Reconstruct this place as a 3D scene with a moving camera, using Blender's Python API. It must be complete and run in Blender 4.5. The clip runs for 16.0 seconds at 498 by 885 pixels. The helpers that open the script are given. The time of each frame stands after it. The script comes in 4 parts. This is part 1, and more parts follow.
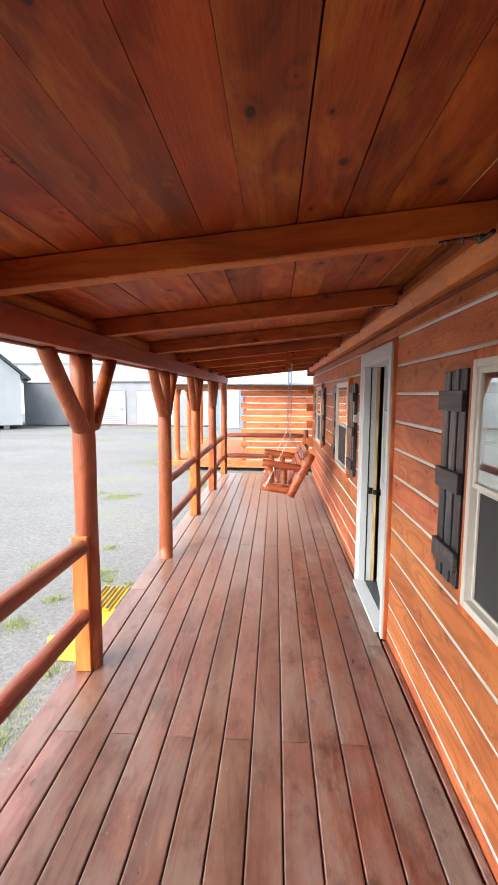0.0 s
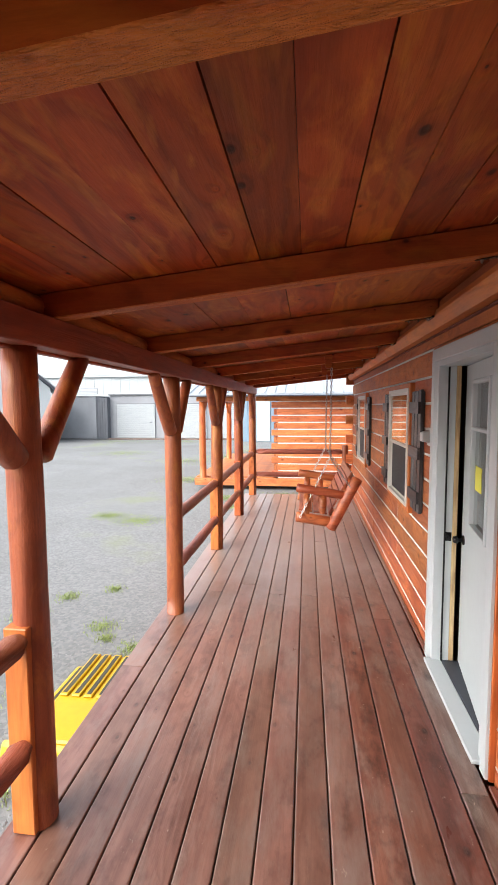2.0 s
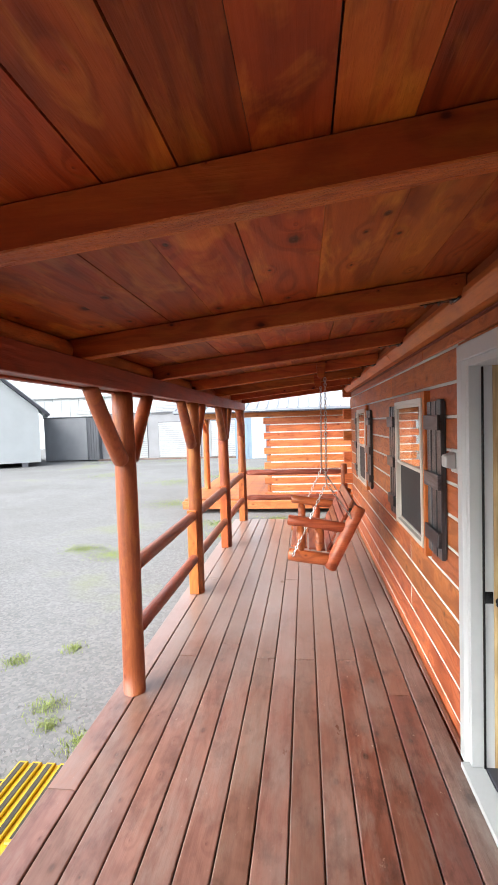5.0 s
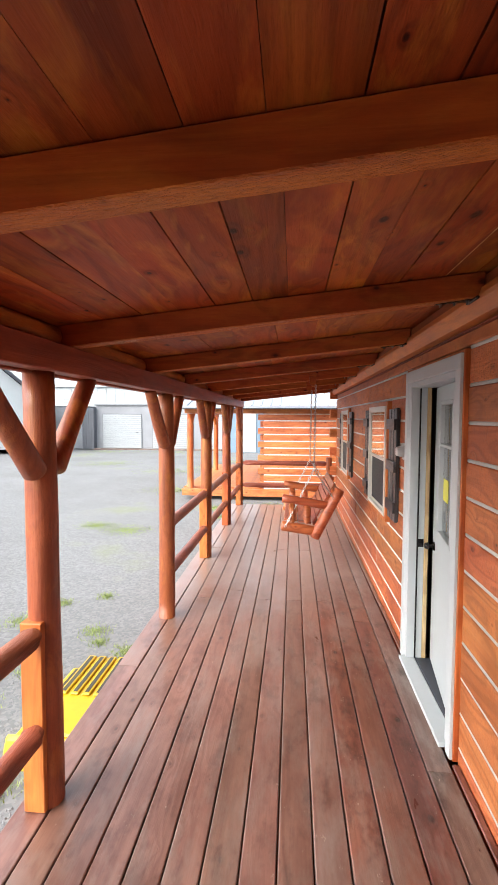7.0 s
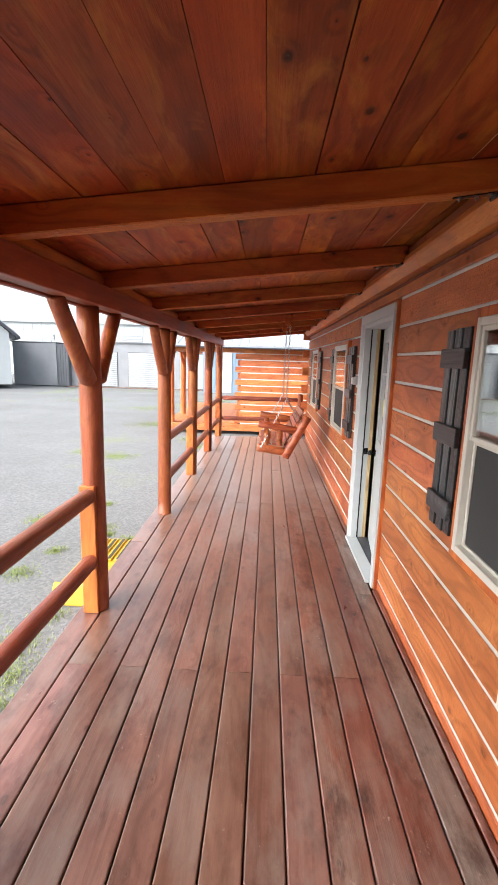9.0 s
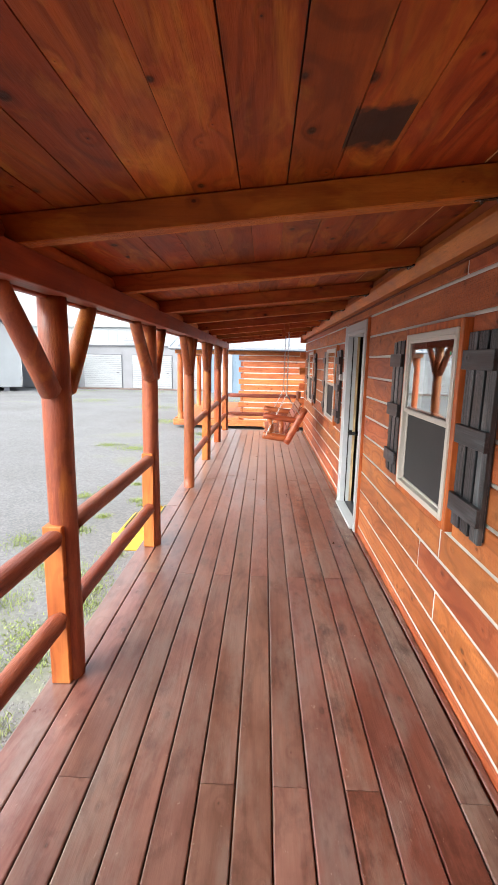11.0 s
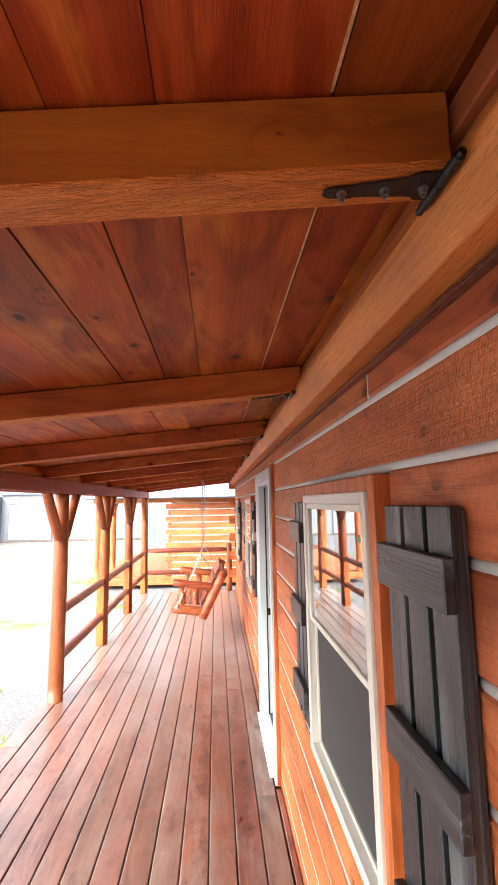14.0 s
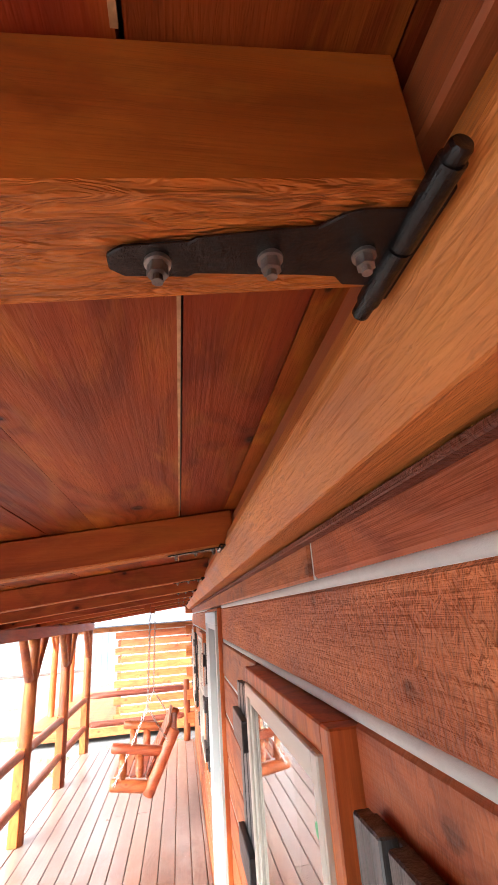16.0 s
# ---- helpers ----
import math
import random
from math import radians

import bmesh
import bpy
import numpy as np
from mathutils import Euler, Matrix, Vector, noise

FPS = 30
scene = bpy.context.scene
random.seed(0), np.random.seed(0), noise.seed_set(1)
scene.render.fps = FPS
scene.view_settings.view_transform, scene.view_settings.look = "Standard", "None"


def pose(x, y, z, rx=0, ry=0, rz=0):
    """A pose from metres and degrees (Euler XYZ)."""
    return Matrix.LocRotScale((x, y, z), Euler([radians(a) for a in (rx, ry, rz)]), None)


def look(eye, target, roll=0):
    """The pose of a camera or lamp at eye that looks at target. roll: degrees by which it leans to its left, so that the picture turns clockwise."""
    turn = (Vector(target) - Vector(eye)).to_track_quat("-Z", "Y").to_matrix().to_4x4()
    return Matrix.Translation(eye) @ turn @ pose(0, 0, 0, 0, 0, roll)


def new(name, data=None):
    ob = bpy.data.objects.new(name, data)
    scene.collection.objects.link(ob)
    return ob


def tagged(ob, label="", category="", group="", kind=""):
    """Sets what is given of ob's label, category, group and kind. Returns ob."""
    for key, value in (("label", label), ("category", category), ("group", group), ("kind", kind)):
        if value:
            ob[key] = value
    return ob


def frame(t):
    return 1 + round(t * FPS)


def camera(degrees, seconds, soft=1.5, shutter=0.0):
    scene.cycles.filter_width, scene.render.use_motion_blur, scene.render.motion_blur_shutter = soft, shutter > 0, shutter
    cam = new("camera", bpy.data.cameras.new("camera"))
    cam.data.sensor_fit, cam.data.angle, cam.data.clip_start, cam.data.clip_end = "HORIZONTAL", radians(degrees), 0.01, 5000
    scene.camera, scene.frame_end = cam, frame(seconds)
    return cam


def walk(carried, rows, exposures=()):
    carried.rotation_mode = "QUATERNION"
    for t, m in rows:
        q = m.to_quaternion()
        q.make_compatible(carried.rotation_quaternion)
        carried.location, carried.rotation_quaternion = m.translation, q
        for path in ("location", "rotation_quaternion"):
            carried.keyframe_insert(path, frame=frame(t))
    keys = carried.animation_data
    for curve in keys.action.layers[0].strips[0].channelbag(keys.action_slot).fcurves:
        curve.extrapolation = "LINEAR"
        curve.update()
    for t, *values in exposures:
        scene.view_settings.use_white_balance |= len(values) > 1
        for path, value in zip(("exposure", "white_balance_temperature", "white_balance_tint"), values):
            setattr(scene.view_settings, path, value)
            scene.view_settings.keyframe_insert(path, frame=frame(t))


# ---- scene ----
cam = camera(57.9, 16.0, soft=1.0)
PATH = [
    (0, (-0.791, -0.175, 1.775), (-0.905, 1.811, 1.562), 0.3),
    (0.5, (-0.891, 0.035, 1.773), (-1.002, 2.018, 1.542), 0.8),
    (1, (-0.893, 0.243, 1.772), (-1.067, 2.224, 1.553), 0.2),
    (1.5, (-0.832, 0.578, 1.778), (-1.093, 2.553, 1.594), -0.7),
    (2, (-0.842, 0.877, 1.771), (-1.098, 2.854, 1.61), -0.3),
    (2.5, (-0.935, 1.252, 1.786), (-1.119, 3.237, 1.629), 0.2),
    (3, (-0.925, 1.507, 1.78), (-1.125, 3.493, 1.654), -0.0),
    (3.5, (-0.816, 1.795, 1.794), (-1.058, 3.778, 1.695), -1.6),
    (4, (-0.759, 1.871, 1.79), (-1.012, 3.853, 1.693), -2.5),
    (4.2, (-0.764, 1.869, 1.79), (-1.016, 3.851, 1.692), -2.5),
    (6.5, (-0.786, 0.883, 1.796), (-1.011, 2.869, 1.724), 0.3),
    (7, (-0.841, 0.621, 1.812), (-1.034, 2.609, 1.698), 0.2),
    (7.5, (-0.942, 0.385, 1.796), (-1.115, 2.369, 1.611), 0.6),
    (8, (-0.911, 0.205, 1.738), (-1.072, 2.182, 1.478), 0.7),
    (8.5, (-0.833, -0.03, 1.712), (-0.964, 1.941, 1.395), 1.0),
    (9, (-0.867, -0.27, 1.718), (-0.936, 1.696, 1.357), 1.7),
    (9.2, (-0.903, -0.369, 1.704), (-0.948, 1.596, 1.335), 1.9),
    (11.3, (-0.961, -1.547, 1.737), (-1.035, 0.42, 1.385), 0.7),
    (11.5, (-0.956, -1.569, 1.741), (-1.05, 0.402, 1.41), 0.4),
    (12, (-0.888, -1.548, 1.76), (-0.984, 0.43, 1.477), -0.3),
    (12.5, (-0.727, -1.449, 1.773), (-0.809, 0.533, 1.518), -0.4),
    (13, (-0.674, -1.118, 1.733), (-0.721, 0.87, 1.519), 0.4),
    (13.5, (-0.647, -0.708, 1.77), (-0.615, 1.292, 1.748), 0.4),
    (14, (-0.386, -0.268, 1.895), (-0.237, 1.71, 2.154), -1.0),
    (14.5, (-0.236, -0.016, 2.059), (0.0, 1.908, 2.551), -3.0),
    (15, (-0.204, 0.051, 2.117), (0.06, 1.931, 2.746), -4.0),
    (15.5, (-0.199, 0.063, 2.13), (0.099, 1.91, 2.836), -4.5),
    (16, (-0.211, 0.081, 2.126), (0.106, 1.928, 2.826), -4.4),
]
walk(cam, [(t, look(eye, target, roll)) for t, eye, target, roll in PATH],
     exposures=((0, 2.1), (0.5, 2.02), (1.0, 2.0), (1.5, 1.92), (2.0, 1.78), (2.5, 1.86), (3.0, 1.94), (11.5, 1.96), (12.5, 2.04), (13.0, 2.22), (13.5, 2.2), (14.0, 2.72), (14.5, 3.27), (15.0, 3.35), (15.5, 3.14), (16.0, 3.06)))

# ---- light ----
world = bpy.data.worlds.new("overcast_sky")
scene.world = world
world.use_nodes = True
wn = world.node_tree
sky = wn.nodes.new("ShaderNodeTexSky")
sky.sky_type = "NISHITA"
sky.sun_disc = False
sky.sun_elevation, sky.sun_rotation = radians(39), radians(-129)
sky.dust_density, sky.air_density = 4.0, 1.0
soft_sky = wn.nodes.new("ShaderNodeHueSaturation")
soft_sky.inputs["Saturation"].default_value = 0.30
wn.links.new(sky.outputs[0], soft_sky.inputs["Color"])
wn.links.new(soft_sky.outputs[0], wn.nodes["Background"].inputs[0])
wn.nodes["Background"].inputs[1].default_value = 0.15
sun = new("sun", bpy.data.lights.new("sun", "SUN"))
sun.data.energy, sun.data.angle, sun.data.color = 0.75, radians(100), (1.0, 0.96, 0.9)
sun.matrix_world = look((-42, -26, 40), (0, 4, 0))


# ---- materials ----
def nodes_of(name):
    m = bpy.data.materials.new(name)
    m.use_nodes = True
    t = m.node_tree
    return m, t, t.nodes["Principled BSDF"]


def add(t, kind, **values):
    n = t.nodes.new(kind)
    for key, v in values.items():
        n.inputs[key.replace("_", " ")].default_value = v
    return n


def ramp(t, source, *stops):
    r = t.nodes.new("ShaderNodeValToRGB")
    while len(r.color_ramp.elements) < len(stops):
        r.color_ramp.elements.new(0.5)
    for e, (p, c) in zip(r.color_ramp.elements, stops):
        e.position, e.color = p, (*c, 1) if len(c) == 3 else c
    t.links.new(source, r.inputs[0])
    return r.outputs[0]


def blend(t, mode, fac, a, b):
    n = t.nodes.new("ShaderNodeMix")
    n.data_type, n.blend_type = "RGBA", mode
    for socket, v in ((n.inputs[0], fac), (n.inputs[6], a), (n.inputs[7], b)):
        if isinstance(v, bpy.types.NodeSocket):
            t.links.new(v, socket)
        elif isinstance(v, (int, float)):
            socket.default_value = v
        else:
            socket.default_value = (*v, 1)
    return n.outputs[2]


def place(t, scale, shift=53.0, island=False):
    """Object coordinates, scaled, and moved for each object (or each loose piece) by its random number."""
    tc = t.nodes.new("ShaderNodeTexCoord")
    info = t.nodes.new("ShaderNodeNewGeometry" if island else "ShaderNodeObjectInfo")
    rand = info.outputs["Random Per Island" if island else "Random"]
    mul = t.nodes.new("ShaderNodeVectorMath")
    mul.operation = "SCALE"
    mul.inputs[0].default_value = (shift, shift * 0.7, shift * 1.3)
    t.links.new(rand, mul.inputs["Scale"])
    mp = t.nodes.new("ShaderNodeMapping")
    mp.inputs["Scale"].default_value = scale
    t.links.new(tc.outputs["Object"], mp.inputs[0])
    off = t.nodes.new("ShaderNodeVectorMath")
    t.links.new(mp.outputs[0], off.inputs[0])
    t.links.new(mul.outputs[0], off.inputs[1])
    return off.outputs[0], rand


def maths(t, op, a, c=0.0, d=0.0):
    n = t.nodes.new("ShaderNodeMath")
    n.operation = op
    for s, v in zip(n.inputs, (a, c, d)):
        if isinstance(v, bpy.types.NodeSocket):
            t.links.new(v, s)
        else:
            s.default_value = v
    return n.outputs[0]


def wood(name, dark, mid, light, along="y", rough=0.5, knots=0.6, bump=0.25, worn=None, vary=0.25, coat=0.0, island=False, figure=0.5, sawn=0.0, scorched=None, flat="", streak=1.0, stains=0.0, fine_saw=False, gold=0.0, all_rough=False, gloss=0.5, coat_rough=0.35, far_pale=0.0):
    """Stained timber: growth rings bent round knots, fine fibre, blotches, and worn spots where given.
    flat: the axis across the board's face."""
    m, t, b = nodes_of(name)
    k = "xyz".index(along)

    def textured(a, c, kind="ShaderNodeTexNoise", squash=False, **values):
        s = [c, c, c]
        s[k] = a
        v, r = place(t, tuple(s), island=island)
        n = add(t, kind, **values)
        if squash and flat:
            axes = [i for i in range(3) if i != "xyz".index(flat)]
            cut, join = t.nodes.new("ShaderNodeSeparateXYZ"), t.nodes.new("ShaderNodeCombineXYZ")
            t.links.new(v, cut.inputs[0])
            for to, i in enumerate(axes):
                t.links.new(cut.outputs[i], join.inputs[to])
            v = join.outputs[0]
            if "Voronoi" in kind:
                n.voronoi_dimensions = "2D"
            else:
                n.noise_dimensions = "2D"
        t.links.new(v, n.inputs["Vector"])
        return n, r

    grain, rnd = textured(0.8, 9.0, Scale=1.0, Detail=5.0, Roughness=0.55, Distortion=0.8)
    fibre, _ = textured(4.0, 110.0, Scale=1.0, Detail=3.0, Roughness=0.65)
    blotch, _ = textured(1.6, 3.4, Scale=1.2, Detail=6.0, Roughness=0.62)
    field, _ = textured(0.75, 4.4, squash=True, Scale=1.0, Detail=1.0, Roughness=0.4, Distortion=0.25)
    col = ramp(t, grain.outputs[0], (0.18, dark), (0.5, mid), (0.86, light))
    swirl = 0.0
    if knots:
        knot, _ = textured(3.6, 5.6, "ShaderNodeTexVoronoi", True, Scale=0.8, Randomness=1.0)
        tint = t.nodes.new("ShaderNodeSeparateColor")
        t.links.new(knot.outputs["Color"], tint.inputs[0])
        size = maths(t, "MULTIPLY_ADD", maths(t, "POWER", tint.outputs[0], 2.2), 0.85, 0.02)
        near = maths(t, "DIVIDE", knot.outputs["Distance"], size)
        ragged = maths(t, "MULTIPLY_ADD", fibre.outputs[0], 0.05, near)
        spot = ramp(t, ragged, (0.07, (0.12, 0.07, 0.05)), (0.105, (0.34, 0.24, 0.19)), (0.125, (0.66, 0.52, 0.44)), (0.24, (0.90, 0.84, 0.78)), (0.36, (1, 1, 1)))
        swirl = maths(t, "DIVIDE", 1.5, maths(t, "ADD", knot.outputs["Distance"], 0.10))
    wave = maths(t, "SINE", maths(t, "MULTIPLY_ADD", field.outputs[0], 46.0, swirl))
    rings = ramp(t, maths(t, "MULTIPLY_ADD", wave, 0.5, 0.5), (0.0, (1.06, 1.06, 1.06)), (0.6, (1.0, 1.0, 1.0)), (0.92, (0.60, 0.50, 0.44)))
    col = blend(t, "MULTIPLY", figure, col, rings)
    col = blend(t, "MULTIPLY", 0.42 * streak, col, ramp(t, fibre.outputs[0], (0.34, (0.55, 0.48, 0.44)), (0.6, (1.08, 1.08, 1.08))))
    col = blend(t, "MULTIPLY", 0.75, col, ramp(t, blotch.outputs[0], (0.3, (0.58, 0.48, 0.42)), (0.48, (0.95, 0.93, 0.92)), (0.70, (1.30, 1.42, 1.40))))
    if gold:
        glow, _ = textured(2.2, 7.5, Scale=1.0, Detail=5.0, Roughness=0.6, Distortion=1.2)
        lit = ramp(t, maths(t, "MULTIPLY_ADD", wave, 0.035, glow.outputs[0]), (0.50, (0, 0, 0)), (0.70, (gold, gold, gold)))
        col = blend(t, "MIX", lit, col, (0.62, 0.245, 0.032))
    if knots:
        col = blend(t, "MULTIPLY", knots, col, spot)
    if worn:
        wear, _ = textured(1.5, 5.0, Scale=1.0, Detail=10.0, Roughness=0.72)
        col = blend(t, "MIX", ramp(t, wear.outputs[0], (0.47, (0, 0, 0)), (0.66, (0.8, 0.8, 0.8))), col, worn)
    if stains:
        smear, _ = textured(3.2, 6.5, Scale=1.0, Detail=8.0, Roughness=0.7)
        col = blend(t, "MULTIPLY", stains, col, ramp(t, smear.outputs[0], (0.32, (0.30, 0.27, 0.27)), (0.40, (0.62, 0.58, 0.58)), (0.48, (1, 1, 1))))
        chip, _ = textured(16.0, 26.0, Scale=1.0, Detail=4.0, Roughness=0.8)
        col = blend(t, "MIX", ramp(t, chip.outputs[0], (0.66, (0, 0, 0)), (0.72, (stains, stains, stains))), col, (0.42, 0.34, 0.27))
    # blends to a paler tone further along y, with an uneven edge
    if far_pale:
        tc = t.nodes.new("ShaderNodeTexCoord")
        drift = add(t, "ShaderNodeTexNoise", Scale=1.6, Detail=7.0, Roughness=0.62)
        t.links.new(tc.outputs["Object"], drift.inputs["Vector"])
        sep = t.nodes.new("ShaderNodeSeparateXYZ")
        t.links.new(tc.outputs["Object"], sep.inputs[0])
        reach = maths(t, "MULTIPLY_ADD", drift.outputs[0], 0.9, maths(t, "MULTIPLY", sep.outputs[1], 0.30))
        col = blend(t, "MIX", ramp(t, maths(t, "MULTIPLY", reach, 0.4), (0.70, (0, 0, 0)), (0.90, (far_pale, far_pale, far_pale))), col, (0.36, 0.285, 0.255))
    if scorched:
        tc = t.nodes.new("ShaderNodeTexCoord")
        edge = add(t, "ShaderNodeTexNoise", Scale=26.0, Detail=5.0)
        t.links.new(tc.outputs["Object"], edge.inputs["Vector"])
        sep = t.nodes.new("ShaderNodeSeparateXYZ")
        t.links.new(tc.outputs["Object"], sep.inputs[0])
        jag = maths(t, "MULTIPLY", maths(t, "SUBTRACT", edge.outputs[0], 0.5), 0.12)
        dx = maths(t, "ABSOLUTE", maths(t, "SUBTRACT", sep.outputs[0], scorched[0]))
        dy = maths(t, "ABSOLUTE", maths(t, "ADD", maths(t, "SUBTRACT", sep.outputs[1], scorched[1]), jag))
        inside = ramp(t, maths(t, "DIVIDE", dy, scorched[3]), (0.6, (0.94, 0.94, 0.94)), (1.0, (0, 0, 0)))
        col = blend(t, "MIX", maths(t, "MULTIPLY", maths(t, "LESS_THAN", dx, scorched[2]), inside), col, (0.018, 0.013, 0.012))
    hsv = t.nodes.new("ShaderNodeHueSaturation")
    t.links.new(maths(t, "MULTIPLY_ADD", rnd, 2 * vary, 1 - vary), hsv.inputs["Value"])
    other = maths(t, "FRACT", maths(t, "MULTIPLY", rnd, 7.31))
    t.links.new(maths(t, "MULTIPLY_ADD", other, 0.016, 0.490), hsv.inputs["Hue"])
    t.links.new(col, hsv.inputs["Color"])
    t.links.new(hsv.outputs[0], b.inputs["Base Color"])
    t.links.new(maths(t, "MULTIPLY_ADD", blotch.outputs[0], 0.35, rough - 0.17), b.inputs["Roughness"])
    bp = add(t, "ShaderNodeBump", Strength=bump, Distance=0.006)
    height = maths(t, "ADD", fibre.outputs[0], maths(t, "MULTIPLY", wave, 0.2))
    if sawn:
        saw, _ = textured(*((24.0, 150.0) if fine_saw else (90.0, 34.0)), Scale=1.0, Detail=2.0, Roughness=0.55, Distortion=1.3)
        patch = ramp(t, blotch.outputs[0], (0.22 if all_rough else 0.40, (0.08, 0.08, 0.08)), (0.36 if all_rough else 0.56, (1, 1, 1)))
        rough_cut = maths(t, "MULTIPLY", saw.outputs[0], patch)
        height = maths(t, "MULTIPLY_ADD", rough_cut, sawn, height)
        pits = maths(t, "MULTIPLY", ramp(t, saw.outputs[0], (0.35, (1, 1, 1)), (0.47, (0, 0, 0))), patch)
        darker = blend(t, "MULTIPLY", maths(t, "MULTIPLY", pits, min(0.32, 0.35 * sawn)), hsv.outputs[0], (0.35, 0.28, 0.25))
        t.links.new(darker, b.inputs["Base Color"])
    t.links.new(height, bp.inputs["Height"])
    t.links.new(bp.outputs[0], b.inputs["Normal"])
    b.inputs["Coat Weight"].default_value = coat
    b.inputs["Coat Roughness"].default_value = coat_rough
    b.inputs["Specular IOR Level"].default_value = gloss
    return m


def paint(name, colour, rough=0.45, spread=0.12, bump=0.08, metal=0.0, scale=18.0):
    """A painted, plastic or metal surface with faint dirt and relief."""
    m, t, b = nodes_of(name)
    v, _ = place(t, (1, 1, 1))
    n1 = add(t, "ShaderNodeTexNoise", Scale=scale, Detail=6.0, Roughness=0.65)
    n2 = add(t, "ShaderNodeTexNoise", Scale=1.7, Detail=4.0)
    t.links.new(v, n1.inputs["Vector"])
    t.links.new(v, n2.inputs["Vector"])
    lo = tuple(c * (1 - spread) for c in colour)
    col = ramp(t, n2.outputs[0], (0.35, lo), (0.65, colour))
    col = blend(t, "MULTIPLY", spread, col, ramp(t, n1.outputs[0], (0.3, (0.4, 0.38, 0.35)), (0.6, (1, 1, 1))))
    t.links.new(col, b.inputs["Base Color"])
    b.inputs["Roughness"].default_value, b.inputs["Metallic"].default_value = rough, metal
    bp = add(t, "ShaderNodeBump", Strength=bump, Distance=0.004)
    t.links.new(n1.outputs[0], bp.inputs["Height"])
    t.links.new(bp.outputs[0], b.inputs["Normal"])
    return m


def gravel(name):
    m, t, b = nodes_of(name)
    tc = t.nodes.new("ShaderNodeTexCoord")
    cells = add(t, "ShaderNodeTexVoronoi", Scale=38.0)
    small = add(t, "ShaderNodeTexNoise", Scale=140.0, Detail=5.0, Roughness=0.7)
    wide = add(t, "ShaderNodeTexNoise", Scale=0.35, Detail=6.0, Roughness=0.6)
    for n in (cells, small, wide):
        t.links.new(tc.outputs["Object"], n.inputs["Vector"])
    bw = t.nodes.new("ShaderNodeSeparateColor")
    t.links.new(cells.outputs["Color"], bw.inputs[0])
    col = ramp(t, bw.outputs[0], (0.0, (0.136, 0.143, 0.148)), (0.5, (0.166, 0.174, 0.180)), (1.0, (0.206, 0.212, 0.215)))
    col = blend(t, "MULTIPLY", 0.6, col, ramp(t, wide.outputs[0], (0.3, (0.7, 0.69, 0.66)), (0.65, (1.15, 1.15, 1.17))))
    moss = ramp(t, wide.outputs[0], (0.575, (0, 0, 0)), (0.67, (0.55, 0.55, 0.55)))
    col = blend(t, "MIX", moss, col, (0.17, 0.20, 0.10))
    t.links.new(col, b.inputs["Base Color"])
    b.inputs["Roughness"].default_value = 0.9
    bp = add(t, "ShaderNodeBump", Strength=0.22, Distance=0.008)
    s = t.nodes.new("ShaderNodeMath")
    s.operation = "SUBTRACT"
    t.links.new(small.outputs[0], s.inputs[0])
    t.links.new(cells.outputs["Distance"], s.inputs[1])
    t.links.new(s.outputs[0], bp.inputs["Height"])
    t.links.new(bp.outputs[0], b.inputs["Normal"])
    return m


def glass(name):
    m, t, b = nodes_of(name)
    b.inputs["Base Color"].default_value = (0.96, 0.98, 0.97, 1)
    b.inputs["Roughness"].default_value = 0.0
    b.inputs["Transmission Weight"].default_value = 1.0
    b.inputs["IOR"].default_value = 2.3
    return m


def leafy(name, a, c):
    m, t, b = nodes_of(name)
    g = t.nodes.new("ShaderNodeNewGeometry")
    t.links.new(ramp(t, g.outputs["Random Per Island"], (0.0, a), (1.0, c)), b.inputs["Base Color"])
    b.inputs["Roughness"].default_value = 0.7
    return m


M_CEIL = wood("ceiling_board_wood", (0.175, 0.033, 0.007), (0.315, 0.066, 0.012), (0.45, 0.126, 0.022), "y", 0.5, 1.0, 0.28, vary=0.26, island=True, sawn=0.5, scorched=(-0.674, -0.10, 0.076, 0.135), flat="z", figure=0.62, fine_saw=True, streak=0.45, gold=0.55, gloss=0.28)
M_RAFTERG = wood("golden_rafter_wood", (0.23, 0.058, 0.008), (0.37, 0.106, 0.013), (0.50, 0.175, 0.021), "x", 0.55, 0.95, 0.18, vary=0.16, flat="y", sawn=0.4, figure=0.40, fine_saw=True, streak=0.45, gold=0.6)
M_RAFTER = wood("rafter_wood", (0.21, 0.043, 0.009), (0.36, 0.082, 0.015), (0.48, 0.140, 0.024), "x", 0.55, 0.95, 0.18, vary=0.16, flat="y", sawn=0.4, figure=0.50, fine_saw=True, streak=0.45, gold=0.25, gloss=0.35)
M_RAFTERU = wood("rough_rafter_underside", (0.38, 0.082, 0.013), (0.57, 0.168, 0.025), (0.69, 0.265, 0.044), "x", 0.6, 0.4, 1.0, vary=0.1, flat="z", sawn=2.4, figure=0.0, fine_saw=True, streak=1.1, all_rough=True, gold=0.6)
M_BEAM = wood("beam_wood", (0.16, 0.036, 0.014), (0.29, 0.072, 0.023), (0.41, 0.118, 0.036), "y", 0.5, 0.8, 0.3, vary=0.1, streak=0.5, figure=0.3)
M_LOG = wood("wall_log_wood", (0.34, 0.094, 0.029), (0.45, 0.136, 0.043), (0.53, 0.195, 0.068), "y", 0.52, 0.7, 0.4, vary=0.16, figure=0.48, sawn=0.9, flat="x", streak=0.4, gold=0.06)
M_LOGR = wood("rough_sawn_log_wood", (0.50, 0.150, 0.046), (0.65, 0.218, 0.070), (0.73, 0.30, 0.112), "y", 0.55, 0.5, 1.0, vary=0.06, figure=0.10, sawn=2.4, flat="x", streak=0.25, all_rough=True)
